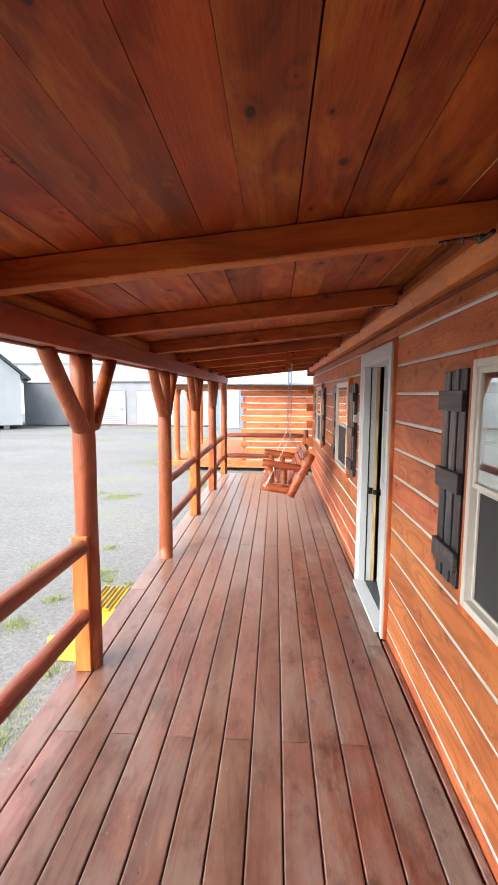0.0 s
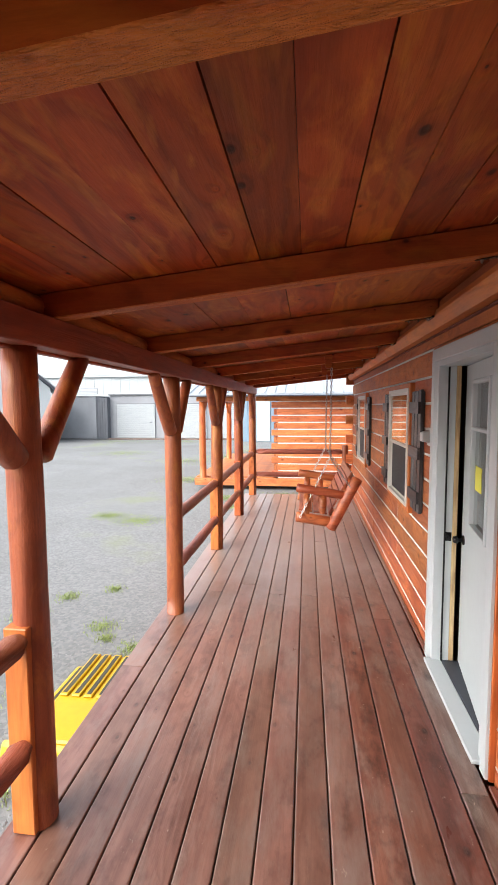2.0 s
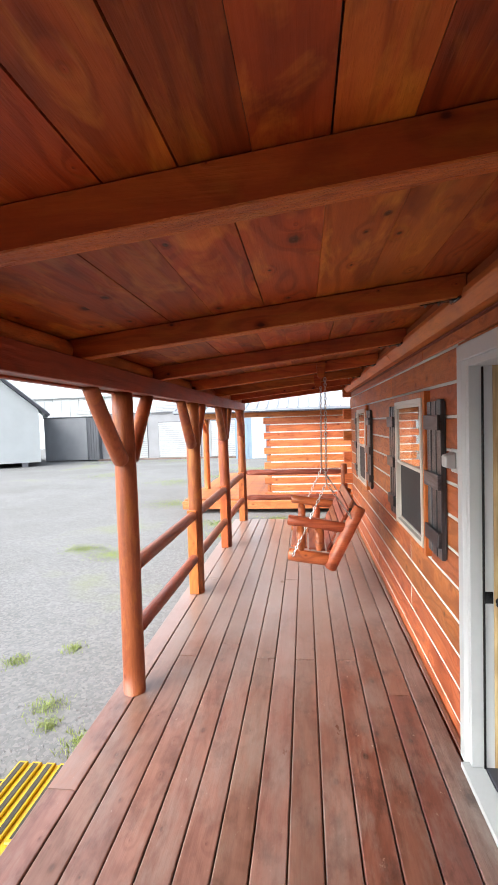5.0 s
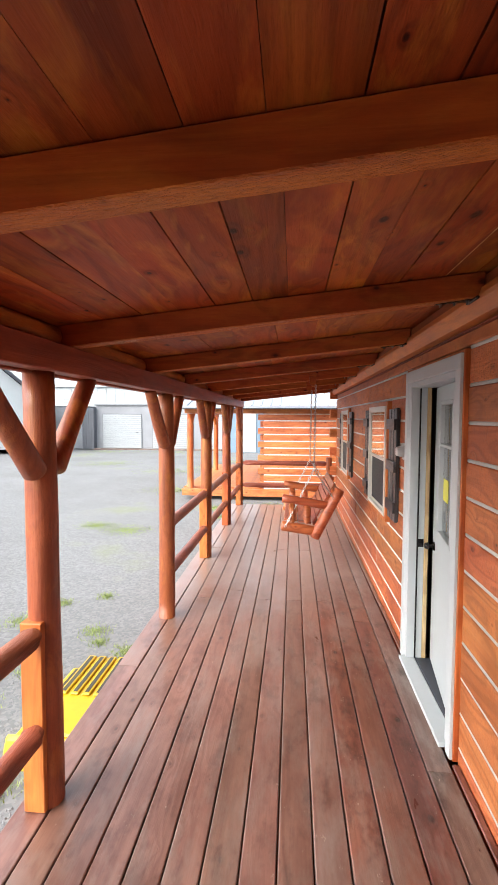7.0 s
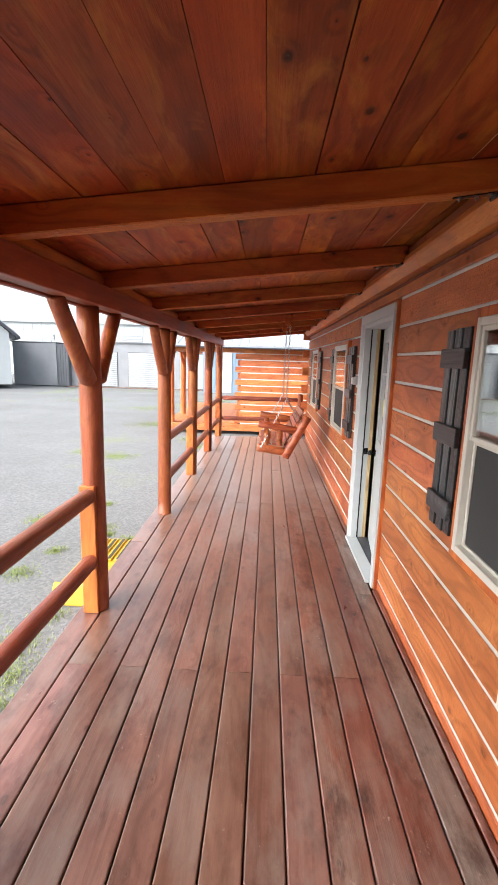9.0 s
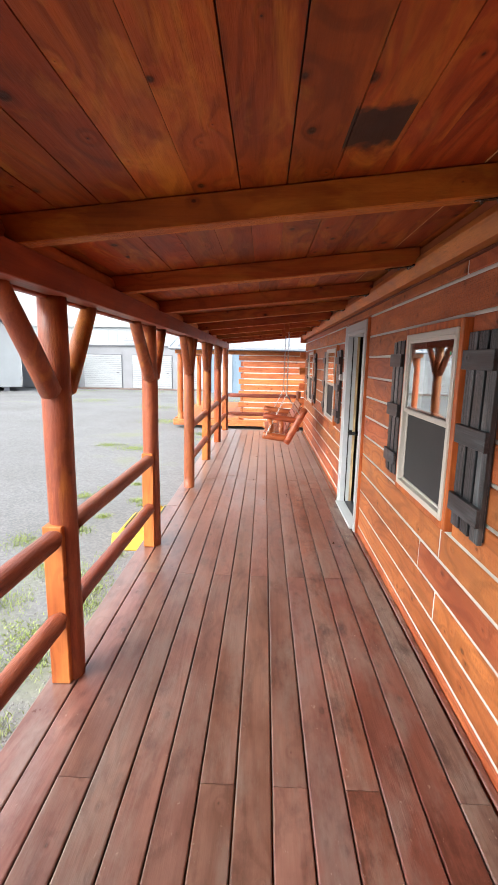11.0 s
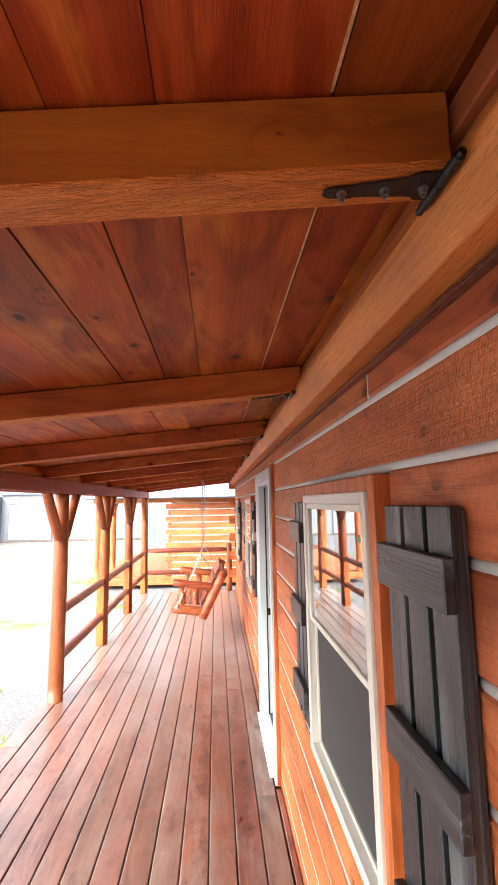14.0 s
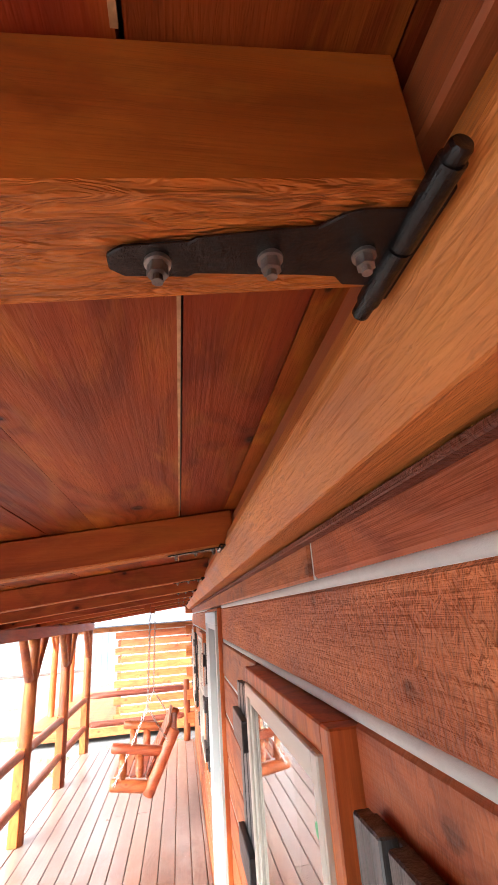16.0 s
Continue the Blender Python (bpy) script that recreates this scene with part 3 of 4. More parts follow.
def strap_hinge(y):
    """A black strap hinge: tapered strap on the rafter's underside, a barrel with its pin, and three bolts."""
    t = thing("strap_hinge", "black iron strap hinge bolted beneath a rafter", "hinge", (-0.092, y + 0.0015, roof_z(-0.092)), "rafter hinges")
    z = lambda x: SLOPE * x - 0.0015
    outline = [(0.005, -0.036), (0.005, 0.034), (-0.022, 0.031), (-0.030, 0.022), (-0.050, 0.019), (-0.120, 0.013), (-0.124, 0.016), (-0.160, 0.013), (-0.168, 0.006), (-0.168, -0.006), (-0.160, -0.012), (-0.124, -0.014), (-0.120, -0.017), (-0.052, -0.024), (-0.040, -0.033), (-0.030, -0.036)]
    bm = bmesh.new()
    lo = [bm.verts.new((0.90 * x, 0.80 * yy, z(0.90 * x) - 0.003)) for x, yy in outline]
    up = [bm.verts.new((0.90 * x, 0.80 * yy, z(0.90 * x))) for x, yy in outline]
    bm.faces.new(lo), bm.faces.new(up)
    for i in range(len(lo)):
        j = (i + 1) % len(lo)
        bm.faces.new((lo[i], lo[j], up[j], up[i]))
    bmesh.ops.recalc_face_normals(bm, faces=bm.faces)
    bmesh.ops.bevel(bm, geom=[e for e in bm.edges], offset=0.0008, segments=1, affect="EDGES")
    part("strap", bm, M_BLACKM, t)
    bm = pole((0.004, -0.056, -0.004), (0.004, -0.006, -0.004), 0.0074, 0.0074, 26, 2, 0.0, False, 1)
    pole((0.004, -0.004, -0.004), (0.004, 0.041, -0.004), 0.0074, 0.0074, 26, 2, 0.0, False, 2, bm)
    part("barrel", bm, M_BLACKM, t)
    bm = pole((0.004, -0.064, -0.004), (0.004, 0.056, -0.004), 0.0060, 0.0060, 22, 2, 0.0, True, 1)
    part("pin", bm, M_BLACKM, t)
    bm = box(0.006, 0.022, -0.04, 0.045, 0.0, 0.004, 0.001)
    part("wall_leaf", bm, M_BLACKM, t)
    for x in (-0.127, -0.069, -0.016):
        bm = pole((x, 0, z(x) - 0.0055), (x, 0, z(x) - 0.003), 0.0068, 0.0068, 18, 1, 0.0, False)
        washer = part("washer", bm, M_BOLT, t, "scuffed steel washer")
        bm = pole((x, 0, z(x) - 0.012), (x, 0, z(x) - 0.0055), 0.0055, 0.0052, 6, 1, 0.0, False)
        pole((x, 0, z(x) - 0.016), (x, 0, z(x) - 0.012), 0.0030, 0.0026, 10, 1, 0.0, False, bm=bm)
        part("bolt", bm, M_BOLT, t)
    return t


for y in RAFTERS[2:]:
    strap_hinge(y)

# ledger along the wall under the rafters: squared log with an eased lower face
led = [(0.034, 2.251), (-0.040, 2.248), (-0.043, 2.251), (-0.074, 2.301), (-0.080, 2.317), (-0.070, 2.349), (-0.056, 2.359), (0.034, 2.361)]
for y0, y1 in ((BACK, 2.38), (2.385, 5.6), (5.604, CORNER_Y + 0.05)):
    j = random.uniform(-0.003, 0.003)
    ledger = thing("ledger_beam", "orange-stained squared log ledger along the wall", "beam", (0, y0, 2.2), "ledger beams")
    part("timber", prism([(x + j, z - 2.2 + j) for x, z in led], "y", 0.0, y1 - y0, 0.002), M_LEDGER, ledger)
    # added dark strip: paints the shadowed crease between ledger and log
    part("packer", box(0.012, 0.0345, 0.001, y1 - y0 - 0.001, 0.036, 0.047, 0.002), M_CREASE, ledger, "dark rough strip added as shade beneath the ledger")

# outer beam on the posts, and the round purlin log above it
beam = thing("porch_beam", "dark red-brown stained beam resting on the porch posts", "beam", (-1.95, BACK, 2.0))
part("inner_plank", box(-1.885, -1.845, BACK, DECK_END, 2.004, 2.128, 0.004, at=(-1.95, BACK, 2.0)), M_BEAM, beam)
part("outer_plank", box(-2.015, -1.975, BACK, DECK_END, 2.000, 2.118, 0.004, at=(-1.95, BACK, 2.0)), M_BEAM, beam)
part("core", box(-1.974, -1.886, BACK, DECK_END, 2.012, 2.110, at=(-1.95, BACK, 2.0)), M_BEAM, beam)
for y0, y1 in zip(RAFTERS, RAFTERS[1:]):
    p = thing("blocking_log", "round stained blocking log between two rafters", "log", (-1.95, y0, 2.176), "blocking logs")
    part("timber", pole((0, 0.024, -0.005), (0, y1 - y0 - 0.024, -0.005), 0.055, 0.055, 14, 6, 0.05, False, y0), M_LEDGER, p, smooth=True)
fascia = structure("trim_eave", box(EAVE - 0.022, EAVE, BACK, DECK_END + 0.12, roof_z(EAVE) + 0.02, roof_z(EAVE) + 0.165, 0.003), M_WHITE, "white metal eave trim along the porch roof", "trim")


# ---- posts and rails ----
def porch_post(i, y, sawn, braces):
    t = thing("porch_post", "round peeled log post with two slanted braces" if not sawn else "round peeled log post with a flat-sawn foot and two braces", "post", (post_x(y), y, 0), "porch posts")
    part("trunk", pole((0, 0, 0.0), (0.01 * math.sin(i * 2.1), 0.0, 2.015), 0.073, 0.069, 18, 12, 0.06, False, i), M_POST, t, smooth=True)
    if sawn:
        part("sawn_face", box(-0.069, 0.032, -0.092, -0.02, 0.002, 0.888, 0.004), M_SAWN_SUNLIT, t, "paler flat-sawn foot of the post")
        if i == 4 or i == 5:
            part("sawn_face", box(-0.069, 0.032, 0.02, 0.09, 0.002, 0.888, 0.004), M_SAWN_SUNLIT, t, "paler flat-sawn foot of the post")
    for k, s in enumerate(braces):
        part("brace", pole((0.012, s * 0.075, 1.56), (0.012, s * 0.47, 2.02), 0.053, 0.046, 14, 5, 0.06, True, i + 3 * k), M_POST, t, smooth=True)
    return t


for i, y in enumerate(POSTS):
    porch_post(i, y, i not in (3,), (-1,) if i == 6 else (-1, 1))


def rail(a, b, z, seed):
    along_x = abs(a[0] - b[0]) > abs(a[1] - b[1])
    t = thing("railing_log", "round peeled log rail between two porch posts", "railing", (*a, z), "porch rails")
    d = Vector((b[0] - a[0], b[1] - a[1], 0))
    n = d.normalized()
    bm = pole((0, 0, 0), n * 0.05, 0.032, 0.050, 14, 1, 0.03, False, seed)
    pole(n * 0.05, d - n * 0.05, 0.050, 0.050, 14, 9, 0.08, False, seed, bm)
    pole(d - n * 0.05, d, 0.050, 0.032, 14, 1, 0.03, False, seed, bm)
    part("log", bm, M_RAILX if along_x else M_RAIL, t, smooth=True)
    return t


for i, (y0, y1) in enumerate(zip(POSTS, POSTS[1:])):
    if i != 2:
        for z in (0.836, 0.388):
            rail((post_x(y0), y0 + 0.06), (post_x(y1), y1 - 0.085), z, i + z)
rail((post_x(BACK), BACK + 0.1), (post_x(POSTS[0]), POSTS[0] - 0.085), 0.836, 31)
rail((post_x(BACK), BACK + 0.1), (post_x(POSTS[0]), POSTS[0] - 0.085), 0.388, 32)
for z in (0.872, 0.415):
    rail((post_x(POSTS[-1]) + 0.07, POSTS[-1]), (-0.16, POSTS[-1]), z, 40 + z)
newel = thing("railing_post", "short round log post ending the rail beside the wall", "post", (-0.11, POSTS[-1], 0))
part("trunk", pole((0, 0, 0), (0, 0, 1.0), 0.062, 0.058, 16, 6, 0.05, True, 9), M_POST, newel, smooth=True)

# ---- door ----
door = tagged(new("door_1"), "white exterior door standing ajar with a narrow window", "door", kind="structure")
door.location = (0.0, DOOR[0], 0.0)
L = DOOR[1] - DOOR[0]
part("casing", prism([(-0.002, 0.0), (0.055, 0.0), (0.055, 0.085), (0.012, 0.085), (0.004, 0.070), (-0.002, 0.062)], "z", 0.0, 2.06, 0.0015), M_WHITE, door)
part("casing", prism([(-0.002, L), (0.055, L), (0.055, L - 0.085), (0.012, L - 0.085), (0.004, L - 0.070), (-0.002, L - 0.062)], "z", 0.0, 2.06, 0.0015), M_WHITE, door)
part("casing", box(-0.002, 0.055, 0.0, L, 2.0605, 2.14, 0.003), M_WHITE, door)
part("jamb", box(0.012, 0.122, L - 0.125, L - 0.0855, 0.03, 2.06, 0.002), M_WHITE, door)
part("jamb", box(0.1225, 0.152, L - 0.125, L - 0.0855, 0.03, 2.06, 0.002), M_JAMB, door, "bare pine inner jamb")
part("jamb", box(0.012, 0.19, 0.0855, 0.120, 0.03, 2.06, 0.002), M_WHITE, door)
part("head", box(0.012, 0.19, 0.121, L - 0.126, 2.025, 2.06, 0.002), M_WHITE, door)
part("weatherstrip", box(0.068, 0.078, L - 0.136, L - 0.1255, 0.03, 2.02, 0.002), M_BLACKM, door, "black rubber weatherstrip")
part("sill", box(-0.03, 0.075, 0.086, L - 0.086, 0.001, 0.028, 0.004), M_WHITE, door, "white sill board")
part("threshold", box(0.076, 0.20, 0.121, L - 0.126, 0.001, 0.034, 0.004), M_ROOF, door, "dark metal threshold")
part("strike_plate", box(0.080, 0.118, L - 0.1275, L - 0.1255, 0.865, 0.925, 0.001), M_BLACKM, door)
leaf = new("door_leaf")
leaf.parent = door
leaf.matrix_basis = pose(0.085, 0.122, 0.04, 0, 0, -8)
W, HT = 0.85, 1.98
me_parts = bmesh.new()
box(-0.022, 0.022, 0.0, W, 0.0, 0.985, bm=me_parts)
box(-0.022, 0.022, 0.0, 0.20, 0.985, 1.88, bm=me_parts)
box(-0.022, 0.022, W - 0.22, W, 0.985, 1.88, bm=me_parts)
box(-0.022, 0.022, 0.0, W, 1.88, HT, bm=me_parts)
leaf_mesh = bpy.data.meshes.new("door_leaf")
me_parts.to_mesh(leaf_mesh)
me_parts.free()
leaf_mesh.materials.append(M_WHITE)
leaf_ob = new("leaf", leaf_mesh)
leaf_ob.parent = door
leaf_ob.matrix_basis = leaf.matrix_basis.copy()
bpy.data.objects.remove(leaf)
for y0, y1, z0, z1 in ((0.20, 0.225, 0.985, 1.88), (W - 0.245, W - 0.22, 0.985, 1.88), (0.225, W - 0.245, 0.985, 1.01), (0.225, W - 0.245, 1.855, 1.88), (0.225, W - 0.245, 1.58, 1.60)):
    part("glass_frame", box(-0.034, -0.0005, y0, y1, z0, z1, 0.004), M_WHITE, leaf_ob)
part("glass_pane", box(-0.006, -0.001, 0.225, W - 0.245, 1.01, 1.855), M_GLASS, leaf_ob).visible_shadow = False
part("sticker", box(-0.0085, -0.0065, W - 0.42, W - 0.27, 1.225, 1.37), M_YSTICK, leaf_ob, "yellow paper sticker on the glass")
bm = pole((-0.022, W - 0.07, 0.855), (-0.030, W - 0.07, 0.855), 0.032, 0.030, 16, 1, 0, False)
pole((-0.030, W - 0.07, 0.855), (-0.058, W - 0.07, 0.855), 0.012, 0.012, 12, 1, 0, False, bm=bm)
pole((-0.058, W - 0.07, 0.855), (-0.088, W - 0.07, 0.855), 0.026, 0.022, 16, 2, 0, True, bm=bm)
part("door_knob", bm, M_BLACKM, leaf_ob, "black round knob", smooth=True)
structure("trim_door", box(0.012, 0.07, DOOR[0] - 0.016, DOOR[0] - 0.001, 0.0, 2.158, 0.003), M_TRIMW, "orange-stained board beside the door casing", "trim")
structure("trim_door", box(0.012, 0.07, DOOR[1] + 0.001, DOOR[1] + 0.016, 0.0, 2.158, 0.003), M_TRIMW, "orange-stained board beside the door casing", "trim")
structure("trim_door", box(0.014, 0.07, DOOR[0], DOOR[1], 2.141, 2.158, 0.003), M_TRIMW, "orange-stained board above the door casing", "trim")


# ---- windows and shutters ----
def frame_ring(x0, x1, y0, y1, z0, z1, w, bevel=0.003):
    bm = bmesh.new()
    box(x0, x1, y0, y0 + w, z0, z1, bevel, bm=bm)
    box(x0, x1, y1 - w, y1, z0, z1, bevel, bm=bm)
    box(x0, x1, y0 + w, y1 - w, z0, z0 + w, bevel, bm=bm)
    box(x0, x1, y0 + w, y1 - w, z1 - w, z1, bevel, bm=bm)
    return bm


def sash_window(n, y0, y1):
    z0, z1 = WIN_Z
    zm = (z0 + z1) / 2 + 0.02
    w = tagged(new("window_%d" % n), "cream vinyl sash window with an insect screen below", "window", kind="structure")
    w.location = (0, y0, z0)
    Wd, Hd, mid = y1 - y0, z1 - z0, zm - z0
    part("casing", frame_ring(-0.002, 0.10, -0.045, Wd + 0.045, -0.04, Hd + 0.04, 0.044), M_TRIMW, w, "orange-stained wooden casing")
    part("window_frame", frame_ring(-0.012, 0.12, 0.001, Wd - 0.001, 0.001, Hd - 0.001, 0.034), M_SASH, w)
    up = part("upper_sash", frame_ring(-0.004, 0.030, 0.0345, Wd - 0.0345, mid - 0.02, Hd - 0.0345, 0.022), M_SASH, w)
    part("pane", box(0.004, 0.008, 0.056, Wd - 0.056, mid + 0.002, Hd - 0.056), M_GLASS, up).visible_shadow = False
    part("pane", box(0.016, 0.020, 0.056, Wd - 0.056, mid + 0.002, Hd - 0.056), M_GLASS, up).visible_shadow = False
    dot = pole((0.0035, 0.10, Hd - 0.13), (0.0030, 0.10, Hd - 0.13), 0.011, 0.011, 16, 1, 0.0, False)
    part("sticker", dot, M_GREEN, up, "small round green glazing sticker")
    dot = pole((0.0235, 0.085, mid - 0.10), (0.0230, 0.085, mid - 0.10), 0.011, 0.011, 16, 1, 0.0, False)
    part("sticker", dot, M_GREEN, w, "small round green glazing sticker")
    low = part("lower_sash", frame_ring(0.042, 0.070, 0.0355, Wd - 0.0355, 0.0355, mid + 0.012, 0.034), M_SASH, w)
    part("pane", box(0.054, 0.058, 0.070, Wd - 0.070, 0.070, mid - 0.022), M_GLASS, low).visible_shadow = False
    scr = part("insect_screen", box(0.024, 0.026, 0.048, Wd - 0.048, 0.048, mid - 0.032), M_SCREEN, w, "dark grey insect screen")
    part("screen_frame", frame_ring(0.016, 0.030, 0.0357, Wd - 0.0357, 0.0357, mid - 0.0205, 0.016, 0.002), M_SASH, scr)
    return w


def shutter(y0, y1, z0, z1):
    t = thing("shutter", "weathered black board-and-batten wooden shutter beside a window", "shutter", (WALL_X, y0, z0), "window shutters")
    Wd, Hd = y1 - y0, z1 - z0
    gap = 0.022
    bw = (Wd - 2 * gap) / 3
    part("backing", box(-0.010, -0.003, 0.004, Wd - 0.004, 0.01, Hd - 0.01), M_SHUT, t)
    for k in range(3):
        a = k * (bw + gap)
        part("board", box(-0.034, -0.0105, a, a + bw, random.uniform(-0.004, 0.004), Hd + random.uniform(-0.004, 0.004), 0.0025), M_SHUT, t)
    for f in (0.13, 0.49, 0.86):
        part("batten", box(-0.056, -0.0345, -0.010, Wd + 0.004, Hd * f - 0.045, Hd * f + 0.045, 0.0025), M_SHUTX, t)
    return t


for n, (y0, y1) in enumerate(WINDOWS, start=1):
    sash_window(n, y0, y1)
    shutter(y0 - 0.395, y0 - 0.105, 0.94, 1.885)
    shutter(y1 + 0.08, y1 + 0.33, 0.93, 1.885)

# ---- wall light box beside the door ----
lamp = thing("wall_box", "small white outdoor electrical box wrapped in plastic on the wall", "electrical box", (WALL_X, 4.22, 1.50))
part("base_plate", box(-0.010, -0.001, -0.035, 0.075, -0.02, 0.11, 0.004), M_WHITE, lamp)
part("cover", prism([(-0.0105, 0.0), (-0.065, 0.012), (-0.065, 0.075), (-0.0105, 0.095)], "y", -0.02, 0.06, 0.006), M_WHITE, lamp)

# ---- porch swing ----
swing = thing("porch_swing", "rustic log porch swing with slatted seat hanging on chains", "swing", (-0.715, 5.965, 0.45))
SW = 1.18
def sp(x, y, z):
    return (x + 0.75, y, z - 0.45)
for k, y in enumerate((0.0, SW)):
    part("side_rail", pole(sp(-1.00, y, 0.515), sp(-0.58, y, 0.455), 0.060, 0.060, 14, 4, 0.06, True, 3 + k), M_SWING, swing, smooth=True)
    part("back_post", pole(sp(-0.615, y - 0.02 + 0.04 * k, 0.385), sp(-0.315, y - 0.02 + 0.04 * k, 0.965), 0.062, 0.058, 14, 5, 0.06, True, 5 + k), M_SWING, swing, smooth=True)
    part("arm", pole(sp(-0.995, y, 0.845), sp(-0.45, y, 0.765), 0.050, 0.050, 14, 4, 0.07, True, 7 + k), M_SWING, swing, smooth=True)
    for x in (-0.875, -0.70):
        bm = pole(sp(x, y, 0.55), sp(x, y, 0.60), 0.028, 0.045, 12, 1, 0.03, False, 8)
        pole(sp(x, y, 0.60), sp(x, y, 0.74), 0.045, 0.045, 12, 2, 0.05, False, 9, bm)
        pole(sp(x, y, 0.74), sp(x, y, 0.80), 0.045, 0.028, 12, 1, 0.03, False, 8, bm)
        part("arm_post", bm, M_SWING, swing, smooth=True)
for j in range(5):
    x = -0.97 + 0.085 * j
    z = 0.575 - 0.143 * (x + 1.0)
    part("seat_slat", box(x, x + 0.07, 0.03, SW - 0.03, z - 0.45, z - 0.43, 0.004, at=(-0.75, 0, 0)), M_SLAT, swing)
for j in range(6):
    f = 0.22 + 0.14 * j
    x, z = -0.615 + 0.30 * f, 0.385 + 0.58 * f
    bm = prism([(x - 0.066, z + 0.030), (x - 0.084, z + 0.039), (x - 0.048, z + 0.109), (x - 0.030, z + 0.100)], "y", 0.03, SW - 0.03, 0.003)
    bmesh.ops.translate(bm, verts=bm.verts, vec=(0.75, 0, -0.45))
    part("back_slat", bm, M_SLAT, swing)
part("back_rail", pole(sp(-0.335, 0.02, 0.90), sp(-0.335, SW - 0.02, 0.90), 0.032, 0.032, 12, 4, 0.04, False, 4), M_SLAT, swing, smooth=True)


def chain_links(p0, p1, bm):
    """A chain of welded oval links, each turned a quarter from the last."""
    a, b = Vector(p0), Vector(p1)
    q = (b - a).to_track_quat("Z", "Y")
    n = max(2, int((b - a).length / 0.034))
    for i in range(n):
        c = a + (b - a) * ((i + 0.5) / n)
        ring = []
        for s in range(10):
            an = 2 * math.pi * s / 10
            p = Vector((math.cos(an) * 0.011, 0, math.sin(an) * 0.023))
            tangent = Vector((-math.sin(an) * 0.011, 0, math.cos(an) * 0.023)).normalized()
            out = Vector((0, 1, 0)).cross(tangent)
            loop = []
            for u in range(4):
                w = 2 * math.pi * u / 4
                v = p + out * (math.cos(w) * 0.0036) + Vector((0, 1, 0)) * (math.sin(w) * 0.0036)
                if i % 2:
                    v = Vector((v.y, v.x, v.z))
                loop.append(bm.verts.new(c + q @ v))
            ring.append(loop)
        for s in range(10):
            for u in range(4):
                bm.faces.new((ring[s][u], ring[s][(u + 1) % 4], ring[(s + 1) % 10][(u + 1) % 4], ring[(s + 1) % 10][u]))
    bmesh.ops.recalc_face_normals(bm, faces=bm.faces)
    return bm


for k, (y, hook_y) in enumerate(((-0.068, RAFTERS[8] - 6.062), (SW + 0.068, RAFTERS[9] - 6.062))):
    ring_p = sp(-0.62, hook_y * 0.5 + y * 0.5, 1.19)
    part("chain", chain_links(sp(-0.605, hook_y, 2.145), ring_p, bmesh.new()), M_STEEL, swing, "galvanised steel chain")
    part("chain", chain_links(ring_p, sp(-0.955, y, 0.515), bmesh.new()), M_STEEL, swing, "galvanised steel chain")
    part("chain", chain_links(ring_p, sp(-0.40, y, 0.87), bmesh.new()), M_STEEL, swing, "galvanised steel chain")
    hb = bmesh.new()
    chain_links(sp(-0.605, hook_y, 2.19), sp(-0.605, hook_y, 2.14), hb)
    part("hook", hb, M_STEEL, swing)
for y in (RAFTERS[8], RAFTERS[9]):
    blk = thing("hanger_block", "short tapered stained wood block on a rafter holding the swing chain", "block", (-0.605, y, roof_z(-0.605)), "hanger blocks")
    part("timber", prism([(-0.045, 0.085), (0.045, 0.085), (0.034, -0.045), (0.018, -0.062), (-0.018, -0.062), (-0.034, -0.045)], "y", -0.085, -0.0385, 0.004), M_RAFTER, blk)

# ---- yellow step ----
step = thing("plastic_step", "bright yellow moulded two-tier plastic step with dark grip strips", "step", (-2.315, 3.52, GROUND_Z))
Y0, Y1 = -0.60, 0.48
part("upper_tier", prism([(-0.15, 0.0), (0.205, 0.0), (0.205, 0.185), (-0.14, 0.185)], "y", Y0 + 0.20, Y1, 0.012), M_YELLOW, step)
part("lower_tier", prism([(-0.275, 0.0), (-0.151, 0.0), (-0.151, 0.095), (-0.268, 0.095)], "y", Y0 + 0.24, Y1 - 0.02, 0.012), M_YELLOW, step)
part("end_flange", prism([(Y0 + 0.11, 0.0), (Y0 + 0.198, 0.0), (Y0 + 0.198, 0.18), (Y0 + 0.17, 0.16)], "x", -0.25, 0.20, 0.012), M_YELLOW, step)
for j in range(4):
    x = -0.100 + 0.083 * j
    part("rib", box(x - 0.030, x + 0.030, -0.02, Y1 - 0.01, 0.1855, 0.200, 0.006), M_YELLOW, step)
    part("grip_strip", box(x - 0.014, x + 0.014, 0.0, Y1 - 0.03, 0.2005, 0.2025), M_GRIP, step, "dark gritty grip strip")
part("rib", box(-0.245, -0.180, -0.12, Y1 - 0.04, 0.0955, 0.108, 0.006), M_YELLOW, step)
part("grip_strip", box(-0.222, -0.202, -0.10, Y1 - 0.06, 0.1085, 0.1105), M_GRIP, step, "dark gritty grip strip")

